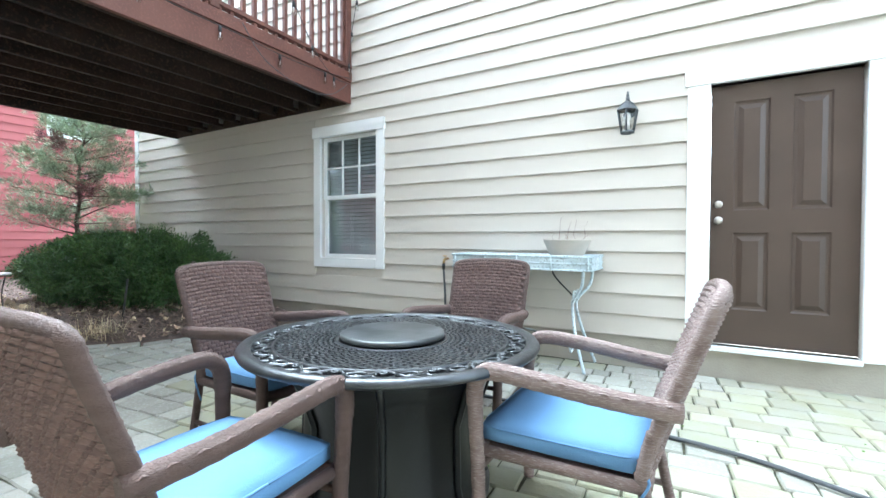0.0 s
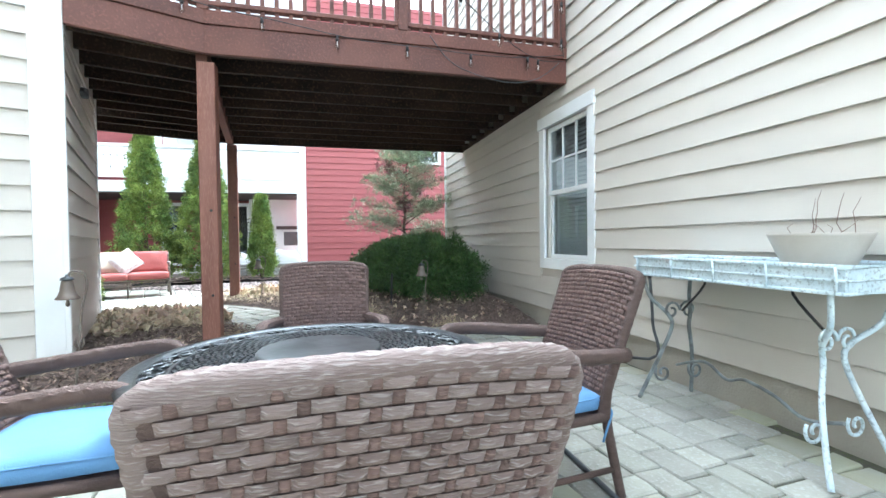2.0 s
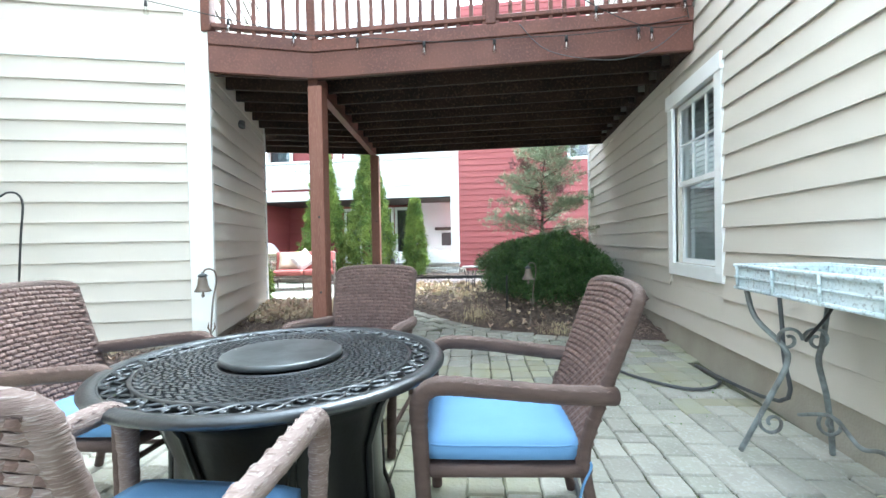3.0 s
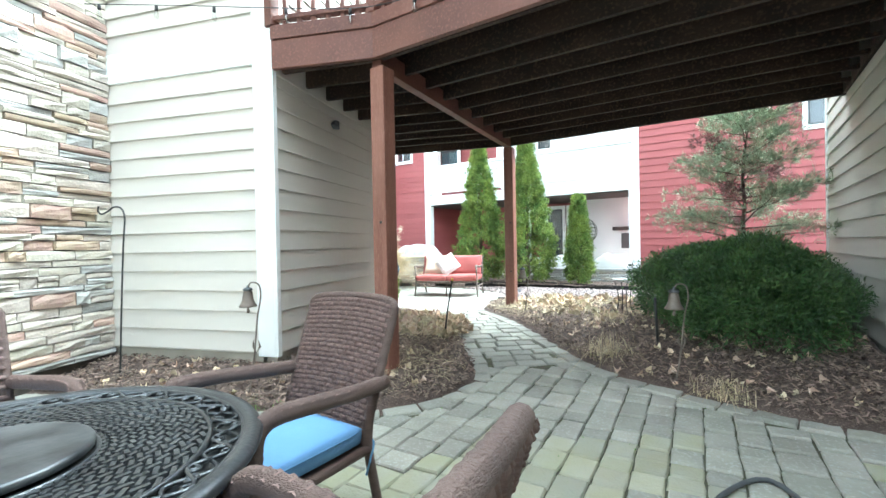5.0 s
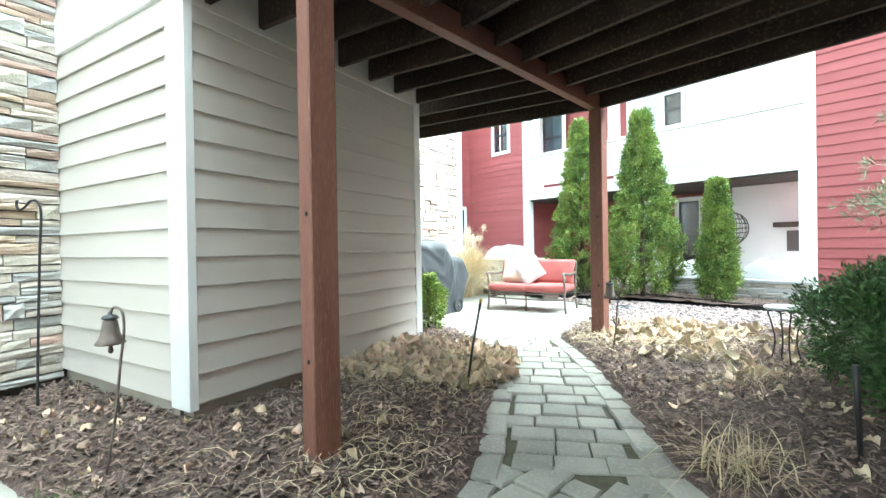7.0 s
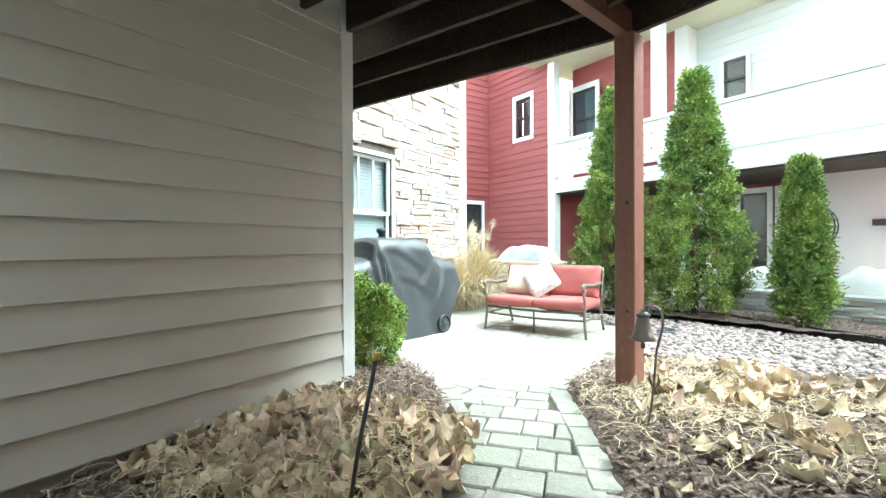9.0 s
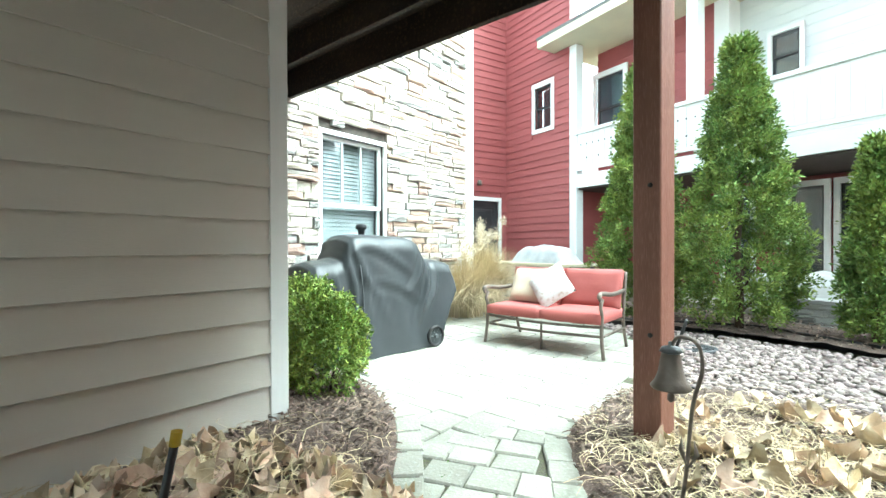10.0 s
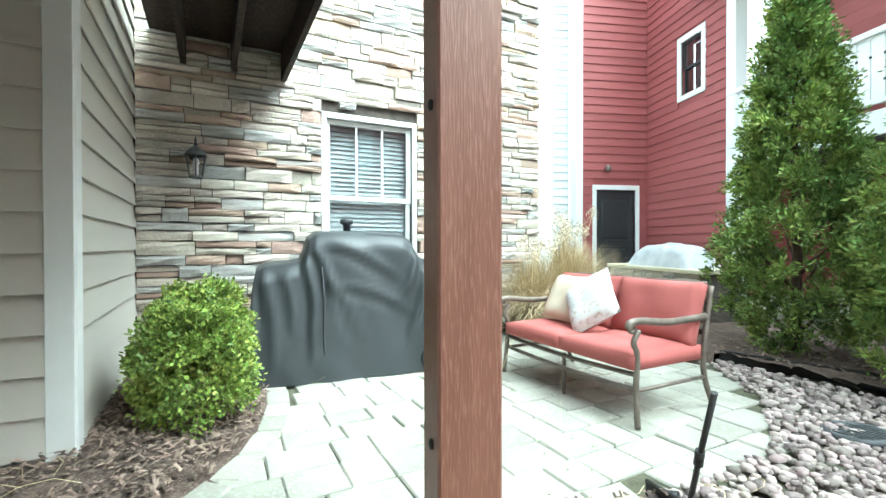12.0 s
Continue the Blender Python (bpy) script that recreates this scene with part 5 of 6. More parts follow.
# flattened straw stalks through the heap and round the posts
sv, sf = [], []
for k in range(3600):
    x, y = (random.gauss(-5.0, 0.42), random.gauss(-0.10, 0.30)) if k % 3 == 0 else ((random.gauss(-7.3, 0.5), random.gauss(0.55, 0.45)) if k % 3 == 1 else (random.gauss(-3.9, 0.35), random.gauss(0.75, 0.3)))
    if inside(x, y, PAVED) or k % 3 == 2 and k % 5:
        continue
    a, ln, z, w = random.uniform(0, 6.283), random.uniform(0.08, 0.32), grade(x) + bed_lift(x, y) + random.uniform(0.05, 0.14 if k % 3 == 0 else 0.07), random.uniform(0.0010, 0.0030)
    b = len(sv)
    for j in range(4):
        t = j / 3 - 0.5
        px, py = x + t * ln * math.cos(a + t), y + t * ln * math.sin(a + t)
        sv += [(px - w * math.sin(a), py + w * math.cos(a), z + 0.02 * math.cos(t * 3)), (px + w * math.sin(a), py - w * math.cos(a), z + 0.02 * math.cos(t * 3) + 0.001)]
    for j in range(3):
        sf.append((b + 2 * j, b + 2 * j + 1, b + 2 * j + 3, b + 2 * j + 2))
tagged(raw("straw_stalks", sv, sf, STRAW), "pale straw stalks lying on the mulch", "straw", kind="stuff")

# mulch chips
cv, cf = [], []
n = 0
while n < 60000:
    if n % 4:
        x, y = random.uniform(-7.9, -2.0), random.uniform(-2.0, 3.95)
    else:
        x, y = random.uniform(-12.0, -2.0), random.uniform(-2.5, 4.0)
    n += 1
    if inside(x, y, PAVED) and min(edge_distance(x, y, LEFT), edge_distance(x, y, RIGHT)) > 0.05 * random.random() ** 2 or inside(x, y, GRAVEL_BED):
        continue
    a, ln, w = random.uniform(0, 6.283), random.uniform(0.015, 0.065), random.uniform(0.003, 0.009)
    z, tl = grade(x) + bed_lift(x, y) + 0.040 + random.uniform(-0.010, 0.024), random.uniform(-0.014, 0.014)
    c, s, b = math.cos(a), math.sin(a), len(cv)
    for i, j in ((-1, -1), (1, -1), (1, 1), (-1, 1)):
        cv.append((x + i * ln * c / 2 - j * w * s, y + i * ln * s / 2 + j * w * c, z + tl * i))
    cv.append((x, y, z + 0.007))
    cf += [(b, b + 1, b + 4), (b + 1, b + 2, b + 4), (b + 2, b + 3, b + 4), (b + 3, b, b + 4)]
tagged(raw("mulch_chips", cv, cf, CHIP), "loose dark brown bark chips", "mulch", kind="stuff")

# river gravel: squashed pebbles
ico = [(0, 0, 1), (0.894, 0, 0.447), (0.276, 0.851, 0.447), (-0.724, 0.526, 0.447), (-0.724, -0.526, 0.447), (0.276, -0.851, 0.447), (0.724, 0.526, -0.447), (-0.276, 0.851, -0.447), (-0.894, 0, -0.447), (-0.276, -0.851, -0.447), (0.724, -0.526, -0.447)]
icf = [(0, 1, 2), (0, 2, 3), (0, 3, 4), (0, 4, 5), (0, 5, 1), (1, 6, 2), (2, 7, 3), (3, 8, 4), (4, 9, 5), (5, 10, 1), (2, 6, 7), (3, 7, 8), (4, 8, 9), (5, 9, 10), (1, 10, 6)]
pv, pf = [], []
n = 0
while n < 6500:
    x, y = random.uniform(-10.6, -7.9), random.uniform(-2.4, 2.3)
    if not inside(x, y, GRAVEL_BED):
        continue
    n += 1
    a, r = random.uniform(0, 6.283), random.uniform(0.016, 0.034)
    sx, sy, sz = r * random.uniform(0.9, 1.4), r * random.uniform(0.7, 1.0), r * random.uniform(0.45, 0.7)
    c, s, b, z = math.cos(a), math.sin(a), len(pv), grade(x) + random.uniform(-0.015, 0.022)
    pv += [(x + (p[0] * sx) * c - (p[1] * sy) * s, y + (p[0] * sx) * s + (p[1] * sy) * c, z + p[2] * sz) for p in ico]
    pf += [tuple(b + i for i in t) for t in icf]
tagged(raw("river_gravel", pv, pf, GRAVEL, None, True), "pale rounded river gravel", "gravel", kind="stuff")
edge1 = thing("bed_edging", pose(0, 0, 0), "black plastic edging round the gravel bed", "edging", kind="structure")
for line, h in (([(-8.02, -0.55), (-8.2, 0.2), (-8.5, 1.0), (-9.1, 2.2), (-9.6, 3.2)], 0.05), ([(-9.9, -2.35), (-10.5, -1.5), (-10.85, -1.0), (-10.72, -0.3), (-10.55, 0.5), (-10.45, 1.2), (-10.5, 2.2)], 0.09)):
    pts = spline([(x, y, 0) for x, y in line], 5)
    bm = bmesh.new()
    for a, b in zip(pts, pts[1:]):
        d = b - a
        m = Matrix.Translation((a.x, a.y, 0.10)) @ Matrix.Rotation(math.atan2(d.y, d.x), 4, "Z")
        add_box(bm, (-0.002, -0.006, 0), (d.length + 0.002, 0.006, h + 0.03), m)
        add_tube(bm, [(a.x, a.y, 0.13 + h), (b.x, b.y, 0.13 + h)], 0.012, 6)
    part("edging_strip", bm, EDGING, edge1)
drain = thing("drain_grate", pose(-9.45, -0.88, 0.15, 3, 2, 20), "grey round plastic drain grate in the gravel", "drain")
part("grate_rim", lathe([(0.125, -0.03), (0.15, -0.02), (0.15, 0.008), (0.125, 0.012), (0.118, 0.0)], 28, None, True), HOSE, drain)
for k in range(9):
    x = -0.10 + 0.025 * k
    ln = math.sqrt(0.12 ** 2 - x * x)
    part("grate_bar", box((x - 0.006, -ln, -0.008), (x + 0.006, ln, 0.006)), HOSE, drain)
# ---- back patio: sofa, pillows, covered grill ----
GZ = 0.13
sofa = thing("outdoor_loveseat", Matrix.Translation((-8.15, -1.745, GZ)) @ pose(0, 0, 0, 0, 0, WING + 90), "bronze metal patio loveseat with faded red cushions", "sofa")
SW = 0.615


def pad(w, d, h, crown, bulge=0.0, n=12):
    """A stuffed cushion: w along x, d along y, h thick, centred at the origin."""
    bm = bmesh.new()
    g = {}
    for s in (1, -1):
        for i in range(n + 1):
            for j in range(n + 1):
                a, b = 2 * i / n - 1, 2 * j / n - 1
                e = max(0, (1 - a ** 4) * (1 - b ** 4)) ** 0.5
                pull = 1 - bulge * (1 - abs(a * b)) * 0.5
                g[s, i, j] = bm.verts.new((a * w / 2 * (pull if abs(a) == 1 else 1), b * d / 2 * (pull if abs(b) == 1 else 1), s * (h * 0.5 * (1 - crown) * (0 if crown > 0.9 and e == 0 else 1) + h * 0.5 * crown * e) + 0.008 * noise.noise((a * 2 + w * 9, b * 2, s * 2 + h * 30)) * e))
    for s in (1, -1):
        for i in range(n):
            for j in range(n):
                bm.faces.new([g[s, i, j], g[s, i + 1, j], g[s, i + 1, j + 1], g[s, i, j + 1]])
    for k in range(n):
        for i0, j0, i1, j1 in ((k, 0, k + 1, 0), (k, n, k + 1, n), (0, k, 0, k + 1), (n, k, n, k + 1)):
            bm.faces.new([g[1, i0, j0], g[1, i1, j1], g[-1, i1, j1], g[-1, i0, j0]])
    for f in bm.faces:
        f.smooth = True
    return bm


for sx in (-1, 1):
    part("front_leg", tube(spline([(sx * (SW + 0.02), 0.0, 0.0), (sx * SW, 0.01, 0.20), (sx * SW, 0.02, 0.40), (sx * SW, -0.01, 0.47), (sx * SW, 0.03, 0.54)], 5), 0.017, 7), BRONZE, sofa)
    part("back_leg", tube(spline([(sx * SW, 0.72, 0.0), (sx * SW, 0.63, 0.20), (sx * SW, 0.62, 0.38), (sx * SW, 0.70, 0.76)], 5), 0.017, 7), BRONZE, sofa)
    part("arm_rest", tube(spline([(sx * SW, -0.05, 0.555), (sx * SW, -0.035, 0.585), (sx * SW, 0.05, 0.59), (sx * SW, 0.30, 0.565), (sx * SW, 0.64, 0.575)], 6), 0.022, 8), BRONZE, sofa)
    part("arm_curl", tube(scroll((sx * SW, -0.02, 0.555), 0.035, 0.9, 1.5, "y"), 0.013, 6), BRONZE, sofa)
    part("side_rail", tube([(sx * SW, 0.02, 0.20), (sx * SW, 0.64, 0.20)], 0.012, 6), BRONZE, sofa)
for y, z in ((0.03, 0.285), (0.60, 0.285), (0.03, 0.20)):
    part("seat_rail", tube(spline([(-SW, y, z), (-0.2, y, z - 0.015), (0.2, y, z - 0.015), (SW, y, z)], 4), 0.014, 6), BRONZE, sofa)
part("middle_leg", tube([(0, 0.05, 0.0), (0, 0.05, 0.28)], 0.013, 6), BRONZE, sofa)
for cx in (-SW / 2, SW / 2):
    part("top_slat", box((cx - SW / 2 + 0.03, 0.690, 0.745), (cx + SW / 2 - 0.03, 0.72, 0.785), 0.008), BRONZE, sofa)
    for z in (0.45, 0.55, 0.65):
        part("back_slat", box((cx - SW / 2 + 0.03, 0.655 + (z - 0.45) * 0.15, z), (cx + SW / 2 - 0.03, 0.667 + (z - 0.45) * 0.15, z + 0.035), 0.003), BRONZE, sofa)
    part("seat_cushion", pad(SW - 0.005, 0.60, 0.13, 0.35), RED_FABRIC, sofa, "faded red canvas cushion", pose(cx, 0.30, 0.355))
    part("back_cushion", pad(SW - 0.01, 0.40, 0.15, 0.55, 0.04), RED_FABRIC, sofa, "faded red canvas cushion", pose(cx, 0.58, 0.585, 72))
M = sofa.matrix_basis
for nm, mt, x, y, rz, lab in (("throw_pillow", CREAM_FABRIC, -0.33, 0.40, 0, "plain cream square throw pillow on the loveseat"), ("throw_pillow", WHITE_FABRIC, -0.03, 0.33, 38, "white printed square throw pillow on the loveseat")):
    p = part(nm, pad(0.40, 0.40, 0.14, 0.96, 0.12), mt, None, "", M @ pose(x, y, 0.60 if rz == 0 else 0.61, 62, 0, 0) @ pose(0, 0, 0, 0, 0, rz))
    tagged(p, lab, "pillow", "throw pillows")

GA = 192.0
grill = thing("covered_grill", pose(-6.05, -2.20, GZ, 0, 0, GA), "large barbecue grill under a grey fabric cover", "grill")
stations = [(0.0, 0.74, 0.0), (0.02, 0.85, 0.0), (0.08, 0.885, 0.0), (0.24, 0.90, 0.0), (0.33, 0.92, 0.0), (0.365, 1.00, 0.0), (0.39, 1.09, 0.0), (0.45, 1.135, 0.0), (0.62, 1.14, 0.0), (0.90, 1.135, 0.0), (1.12, 1.12, 0.0), (1.20, 1.08, 0.0), (1.25, 0.99, 0.0), (1.31, 0.91, 0.0), (1.44, 0.89, 0.05), (1.57, 0.88, 0.30), (1.64, 0.86, 0.45), (1.68, 0.78, 0.56)]
# pulled creases on the hanging fabric: from (x, z) to (x, z), height
CREASES = [((0.40, 1.04), (0.60, 0.52), 0.030), ((0.36, 0.93), (0.44, 0.20), 0.020), ((0.50, 1.05), (1.10, 0.78), 0.022), ((0.46, 0.82), (0.82, 0.30), 0.022), ((0.62, 0.72), (1.22, 0.50), 0.018), ((1.24, 0.98), (1.04, 0.52), 0.026), ((1.30, 0.86), (1.14, 0.20), 0.024), ((1.42, 0.84), (1.30, 0.38), 0.026), ((0.06, 0.84), (0.16, 0.10), 0.026), ((0.18, 0.86), (0.30, 0.40), 0.016)]


def crease(x, z):
    """Depth of the folds at a place on the cover."""
    out = 0.0
    for (x0, z0), (x1, z1), hgt in CREASES:
        dx, dz = x1 - x0, z1 - z0
        u = ((x - x0) * dx + (z - z0) * dz) / (dx * dx + dz * dz)
        if -0.1 < u < 1.1:
            d = ((x - x0) * dz - (z - z0) * dx) / math.hypot(dx, dz) + 0.03 * math.sin(u * 4)
            out += hgt * math.sin(math.pi * (u + 0.1) / 1.2) * (math.exp(-(d / 0.028) ** 2) - 0.7 * math.exp(-((d - 0.06) / 0.035) ** 2))
    return out


bm = bmesh.new()
rings = []
D, NB = 0.62, 72
fine = []
for (x0, h0, b0), (x1, h1, b1) in zip(stations, stations[1:]):
    for k in range(5):
        t = k / 5
        fine.append((x0 + (x1 - x0) * t, h0 + (h1 - h0) * t, b0 + (b1 - b0) * t))
fine.append(stations[-1])
for x, top, bot in fine:
    ring = []
    for k in range(NB + 1):
        t = k / NB
        if t < 0.42:
            f = t / 0.42
            y, z = 0.0 + 0.03 * f, bot + (top - 0.12 - bot) * f
        elif t < 0.58:
            a = (t - 0.42) / 0.16
            y, z = 0.03 + (D - 0.06) * a, top - 0.12 + 0.12 * math.sin(math.pi * a) ** 0.28
        else:
            f = (t - 0.58) / 0.42
            y, z = D - 0.03 * (1 - f), top - 0.12 + (bot - top + 0.12) * f
        hang = 1 - min(1, max(0, (z - bot) / max(0.1, top - bot)))
        fold = 0.020 * noise.noise((x * 4.5 + z * 2.6, z * 0.8, 2.0)) + 0.007 * hang * math.sin(x * 17 + 2.5 * z) - crease(x, z)
        ring.append(bm.verts.new((x + 0.010 * noise.noise((x * 3, z * 6, 1)) + (0.05 * hang * (-1 if x < 0.1 else (-0.4 if x > 1.5 else 0))), y + fold * (1 if t < 0.5 else -1) - 0.03 * hang * (1 if t < 0.42 else -1), z + 0.008 * noise.noise((x * 8, y * 8, 3)))))
    rings.append(ring)
for a, b in zip(rings, rings[1:]):
    for k in range(NB):
        bm.faces.new((a[k], a[k + 1], b[k + 1], b[k]))
bm.faces.new(rings[0])
bm.faces.new(rings[-1][::-1])
for f in bm.faces:
    f.smooth = len(f.verts) == 4
part("fabric_cover", bm, COVER, grill, "weathered grey grill cover with folds")
part("seam", tube([(0.50, -0.012, 0.04), (0.495, -0.016, 0.35), (0.50, 0.0, 0.62), (0.485, 0.02, 0.86)], 0.006, 5), COVER, grill)
part("chimney_cap", lathe([(0.03, 1.12), (0.032, 1.19), (0.055, 1.20), (0.055, 1.235), (0.04, 1.245)], 12, Matrix.Translation((0.72, 0.36, 0))), COVER, grill)
part("base_frame", box((0.05, 0.04, 0.0), (1.35, D - 0.05, 0.10), 0.01), BLACK, grill)
wh = part("wheel", lathe([(0.085, -0.02), (0.105, -0.022), (0.108, 0.0), (0.105, 0.022), (0.085, 0.02)], 24, pose(1.36, -0.03, 0.105, 90), True), BLACK, grill)
part("hub", lathe([(0.022, -0.03), (0.022, 0.03)], 12, pose(1.36, -0.03, 0.105, 90)), LANTERN, wh)
for k in range(6):
    a = k * math.pi / 3
    part("spoke", tube([(1.36, -0.03, 0.105), (1.36 + 0.09 * math.cos(a), -0.03, 0.105 + 0.09 * math.sin(a))], 0.007, 5), LANTERN, wh)

side_t = thing("side_table", pose(-6.96, 1.80, grade(-6.96)), "small black wire plant stand with a white top", "side table")
part("tabletop", lathe([(0.13, 0.50), (0.14, 0.505), (0.14, 0.52), (0.13, 0.525)], 20), PLASTIC_W, side_t)
for k in range(4):
    a = k * math.pi / 2 + 0.5
    part("leg", tube(spline([(0.12 * math.cos(a), 0.12 * math.sin(a), 0.50), (0.07 * math.cos(a), 0.07 * math.sin(a), 0.25), (0.13 * math.cos(a), 0.13 * math.sin(a), 0.0)], 5), 0.006, 5), BLACK, side_t)

box1 = thing("outlet_box", Matrix.Translation(wing(-6.35, -1.80, 0.85)) @ pose(0, 0, 0, 0, 0, WING + 180), "white utility box on the stone wall", "utility box")
part("case", box((-0.06, -0.08, -0.12), (0.06, 0.0, 0.12), 0.01), PLASTIC_W, box1)

# ---- neighbouring houses ----
def opening_window(name, m, w, h, label, trim=0.09, dark=True, depth=0.30):
    return sash_window(name, m, w, h, trim, label, blinds=False, grid=None, dark=dark, depth=depth)


RX = -12.7
R1 = pose(RX, 0.9, 0, 0, 0, 90)      # faces +x, local x runs along +y
w1 = (3.35, 4.0, 3.45, 4.65)
red1 = wall_body("wall_red_1", R1, 9.0, 0.0, 8.0, [w1], 0.25, SIDING_RED, "red lap-sided neighbouring house wall")
part("corner_board", box((-0.04, -0.03, 0), (0.12, 0.2, 8.0), 0.003), TRIM, red1)
opening_window("window_3", R1 @ Matrix.Translation((w1[0], 0, w1[2])), 0.65, 1.2, "white-framed upper window of the red house")
R2 = pose(RX, -7.69, 0, 0, 0, 90)
w2 = (1.10, 1.64, 3.98, 4.98)
red2 = wall_body("wall_red_2", R2, 2.2, 0.0, 9.0, [w2], 0.25, SIDING_RED, "red lap-sided house wall with a small window")
opening_window("window_4", R2 @ Matrix.Translation((w2[0], 0, w2[2])), 0.54, 1.0, "small dark double-hung window in white trim", 0.10)
R3 = pose(-11.2, -7.69, 0, 0, 0, 180)
d3 = (0.33, 1.22, 0.15, 2.32)
red3 = wall_body("wall_red_3", R3, 1.5, 0.0, 9.0, [d3], 0.25, SIDING_RED, "red lap-sided house wall with a dark door")
part("corner_board", box((-0.14, -0.03, 0), (0.02, 0.25, 9.0), 0.003), TRIM, red3)
dr = thing("door_2", R3 @ Matrix.Translation((d3[0], 0, d3[2])), "closed black door with louvred blind in white trim", "door", kind="structure")
bm = bmesh.new()
add_box(bm, (-0.09, -0.03, -0.05), (0, 0.05, 2.17), bevel=0.003)
add_box(bm, (0.89, -0.03, -0.05), (0.98, 0.05, 2.17), bevel=0.003)
add_box(bm, (-0.09, -0.03, 2.17), (0.98, 0.05, 2.27), bevel=0.003)
part("door_casing", bm, TRIM, dr)
part("door_leaf", panel_leaf(0.89, 2.17, [(0.12, 0.77, 0.2, 0.95), (0.12, 0.77, 1.1, 2.0)]), SASH_DARK, dr)
for k in range(14):
    part("louvre", box((0.16, 0.046, 1.18 + 0.055 * k), (0.73, 0.056, 1.20 + 0.055 * k)), BLIND if k % 5 == 9 else SASH_DARK, dr)
lm = thing("porch_light", R3 @ Matrix.Translation((0.56, -0.02, 2.75)), "small dark wall light above the door", "lamp")
part("light_body", lathe([(0.05, -0.05), (0.07, -0.03), (0.06, 0.06), (0.03, 0.08)], 12, pose(0, -0.06, 0)), BRONZE, lm)
R4 = pose(-8.0, -8.1, 0, 0, 0, 180)
white4 = wall_body("wall_white", R4, 3.1, 0.0, 9.0, [], 0.25, SIDING_WHITE, "white lap-sided wall behind the stone house")
opening_window("window_5", R4 @ Matrix.Translation((2.05, -0.02, 3.6)), 0.4, 1.0, "narrow window in the white wall", 0.07)

porch = thing("balcony_house", pose(0, 0, 0), "white balcony and porch between the red houses", "house", kind="structure")
Y0, Y1 = -5.45, 0.88
part("balcony_slab", box((-15.0, Y0, 2.44), (RX - 0.02, Y1, 2.68)), TRIM, porch)
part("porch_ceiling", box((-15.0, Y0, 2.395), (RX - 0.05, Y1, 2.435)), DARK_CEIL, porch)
part("balcony_fascia", box((RX - 0.06, Y0, 2.43), (RX, Y1, 2.72), 0.004), TRIM, porch)
part("balcony_panel", box((RX - 0.05, -2.75, 2.74), (RX - 0.02, Y1, 3.60)), TRIM, porch, "white boarded parapet")
part("top_rail", box((RX - 0.09, Y0, 3.60), (RX + 0.03, Y1, 3.67), 0.005), TRIM, porch)
part("bottom_rail", box((RX - 0.07, Y0, 2.80), (RX, Y1, 2.86), 0.004), TRIM, porch)
for i in range(17):
    y = Y0 + 0.10 + i * 0.155
    part("fretwork_board", box((RX - 0.045, y, 2.86), (RX - 0.025, y + 0.145, 3.60), 0.003), TRIM, porch)
    part("fret_hole", box((RX - 0.024, y + 0.135, 3.35), (RX - 0.020, y + 0.165, 3.38), 0, None), SASH_DARK, porch)
    if i % 2:
        part("fret_hole", box((RX - 0.024, y + 0.135, 3.05), (RX - 0.020, y + 0.165, 3.08), 0, None), SASH_DARK, porch)
for i in range(23):
    y = -2.70 + i * 0.155
    part("parapet_board", box((RX - 0.02, y, 2.88), (RX - 0.012, y + 0.148, 3.58)), TRIM, porch)
for y, z1 in ((-5.49, 5.6), (-2.86, 5.6)):
    part("column", box((RX - 0.20, y, 0.0 if y < -5 else 3.67), (RX + 0.02, y + 0.20, z1), 0.006), TRIM, porch)
for y in (-1.2, Y1 - 0.12):
    part("column", box((RX - 0.20, y, 0.1), (RX - 0.02, y + 0.14, 2.43 if y > 0 else 0.11), 0.004), TRIM, porch)
up_red = part("upper_wall", box((-13.8, Y0, 2.68), (-13.6, -2.85, 5.62)), SIDING_RED, porch)
up_white = part("upper_wall", box((-14.2, -2.6, 2.68), (-14.0, 0.9, 8.5)), SIDING_WHITE, porch)
part("corner_board", box((-14.2, -2.85, 2.68), (-13.58, -2.6, 5.62)), TRIM, porch)
low = part("back_wall", box((-15.0, Y0, 0.1), (-14.8, 1.0, 2.40)), SIDING_RED, porch)
part("side_wall", box((-14.8, Y0 - 0.05, 0.1), (RX - 0.2, Y0 + 0.02, 2.4)), SIDING_RED, porch)
part("soffit", box((-15.2, -5.95, 5.62), (-12.25, -0.6, 5.70)), SOFFIT, porch, "cream painted soffit")
part("fascia", box((-12.25, -5.95, 5.60), (-12.15, -0.6, 5.82), 0.006), SOFFIT, porch)
part("roof", box((0, -5.97, 0), (2.6, -0.58, 0.06), 0, Matrix.Translation((-12.12, 0, 5.83)) @ pose(0, 0, 0, 0, 206)), SHINGLE, porch)
opening_window("window_6", pose(-13.475, -5.38, 3.55, 0, 0, 90), 0.70, 1.45, "teal-curtained balcony door window", 0.10, depth=0.097)
part("curtain", box((-13.57, -5.36, 3.57), (-13.56, -4.70, 4.98)), TEAL, porch)
opening_window("window_7", pose(-13.875, -2.05, 4.0, 0, 0, 90), 0.40, 0.75, "small dark upper window in the white wall", 0.06, depth=0.09)
for y in (-2.06, -1.36, -3.2):
    opening_window("porch_window", pose(-14.675, y, 0.45, 0, 0, 90), 0.48, 1.75, "tall dark porch window in white trim", 0.09, depth=0.09)
chim = part("fireplace_wall", box((-14.7, -0.75, 0.1), (-14.3, 1.0, 2.40)), SIDING_WHITE, porch, "white outdoor fireplace wall")
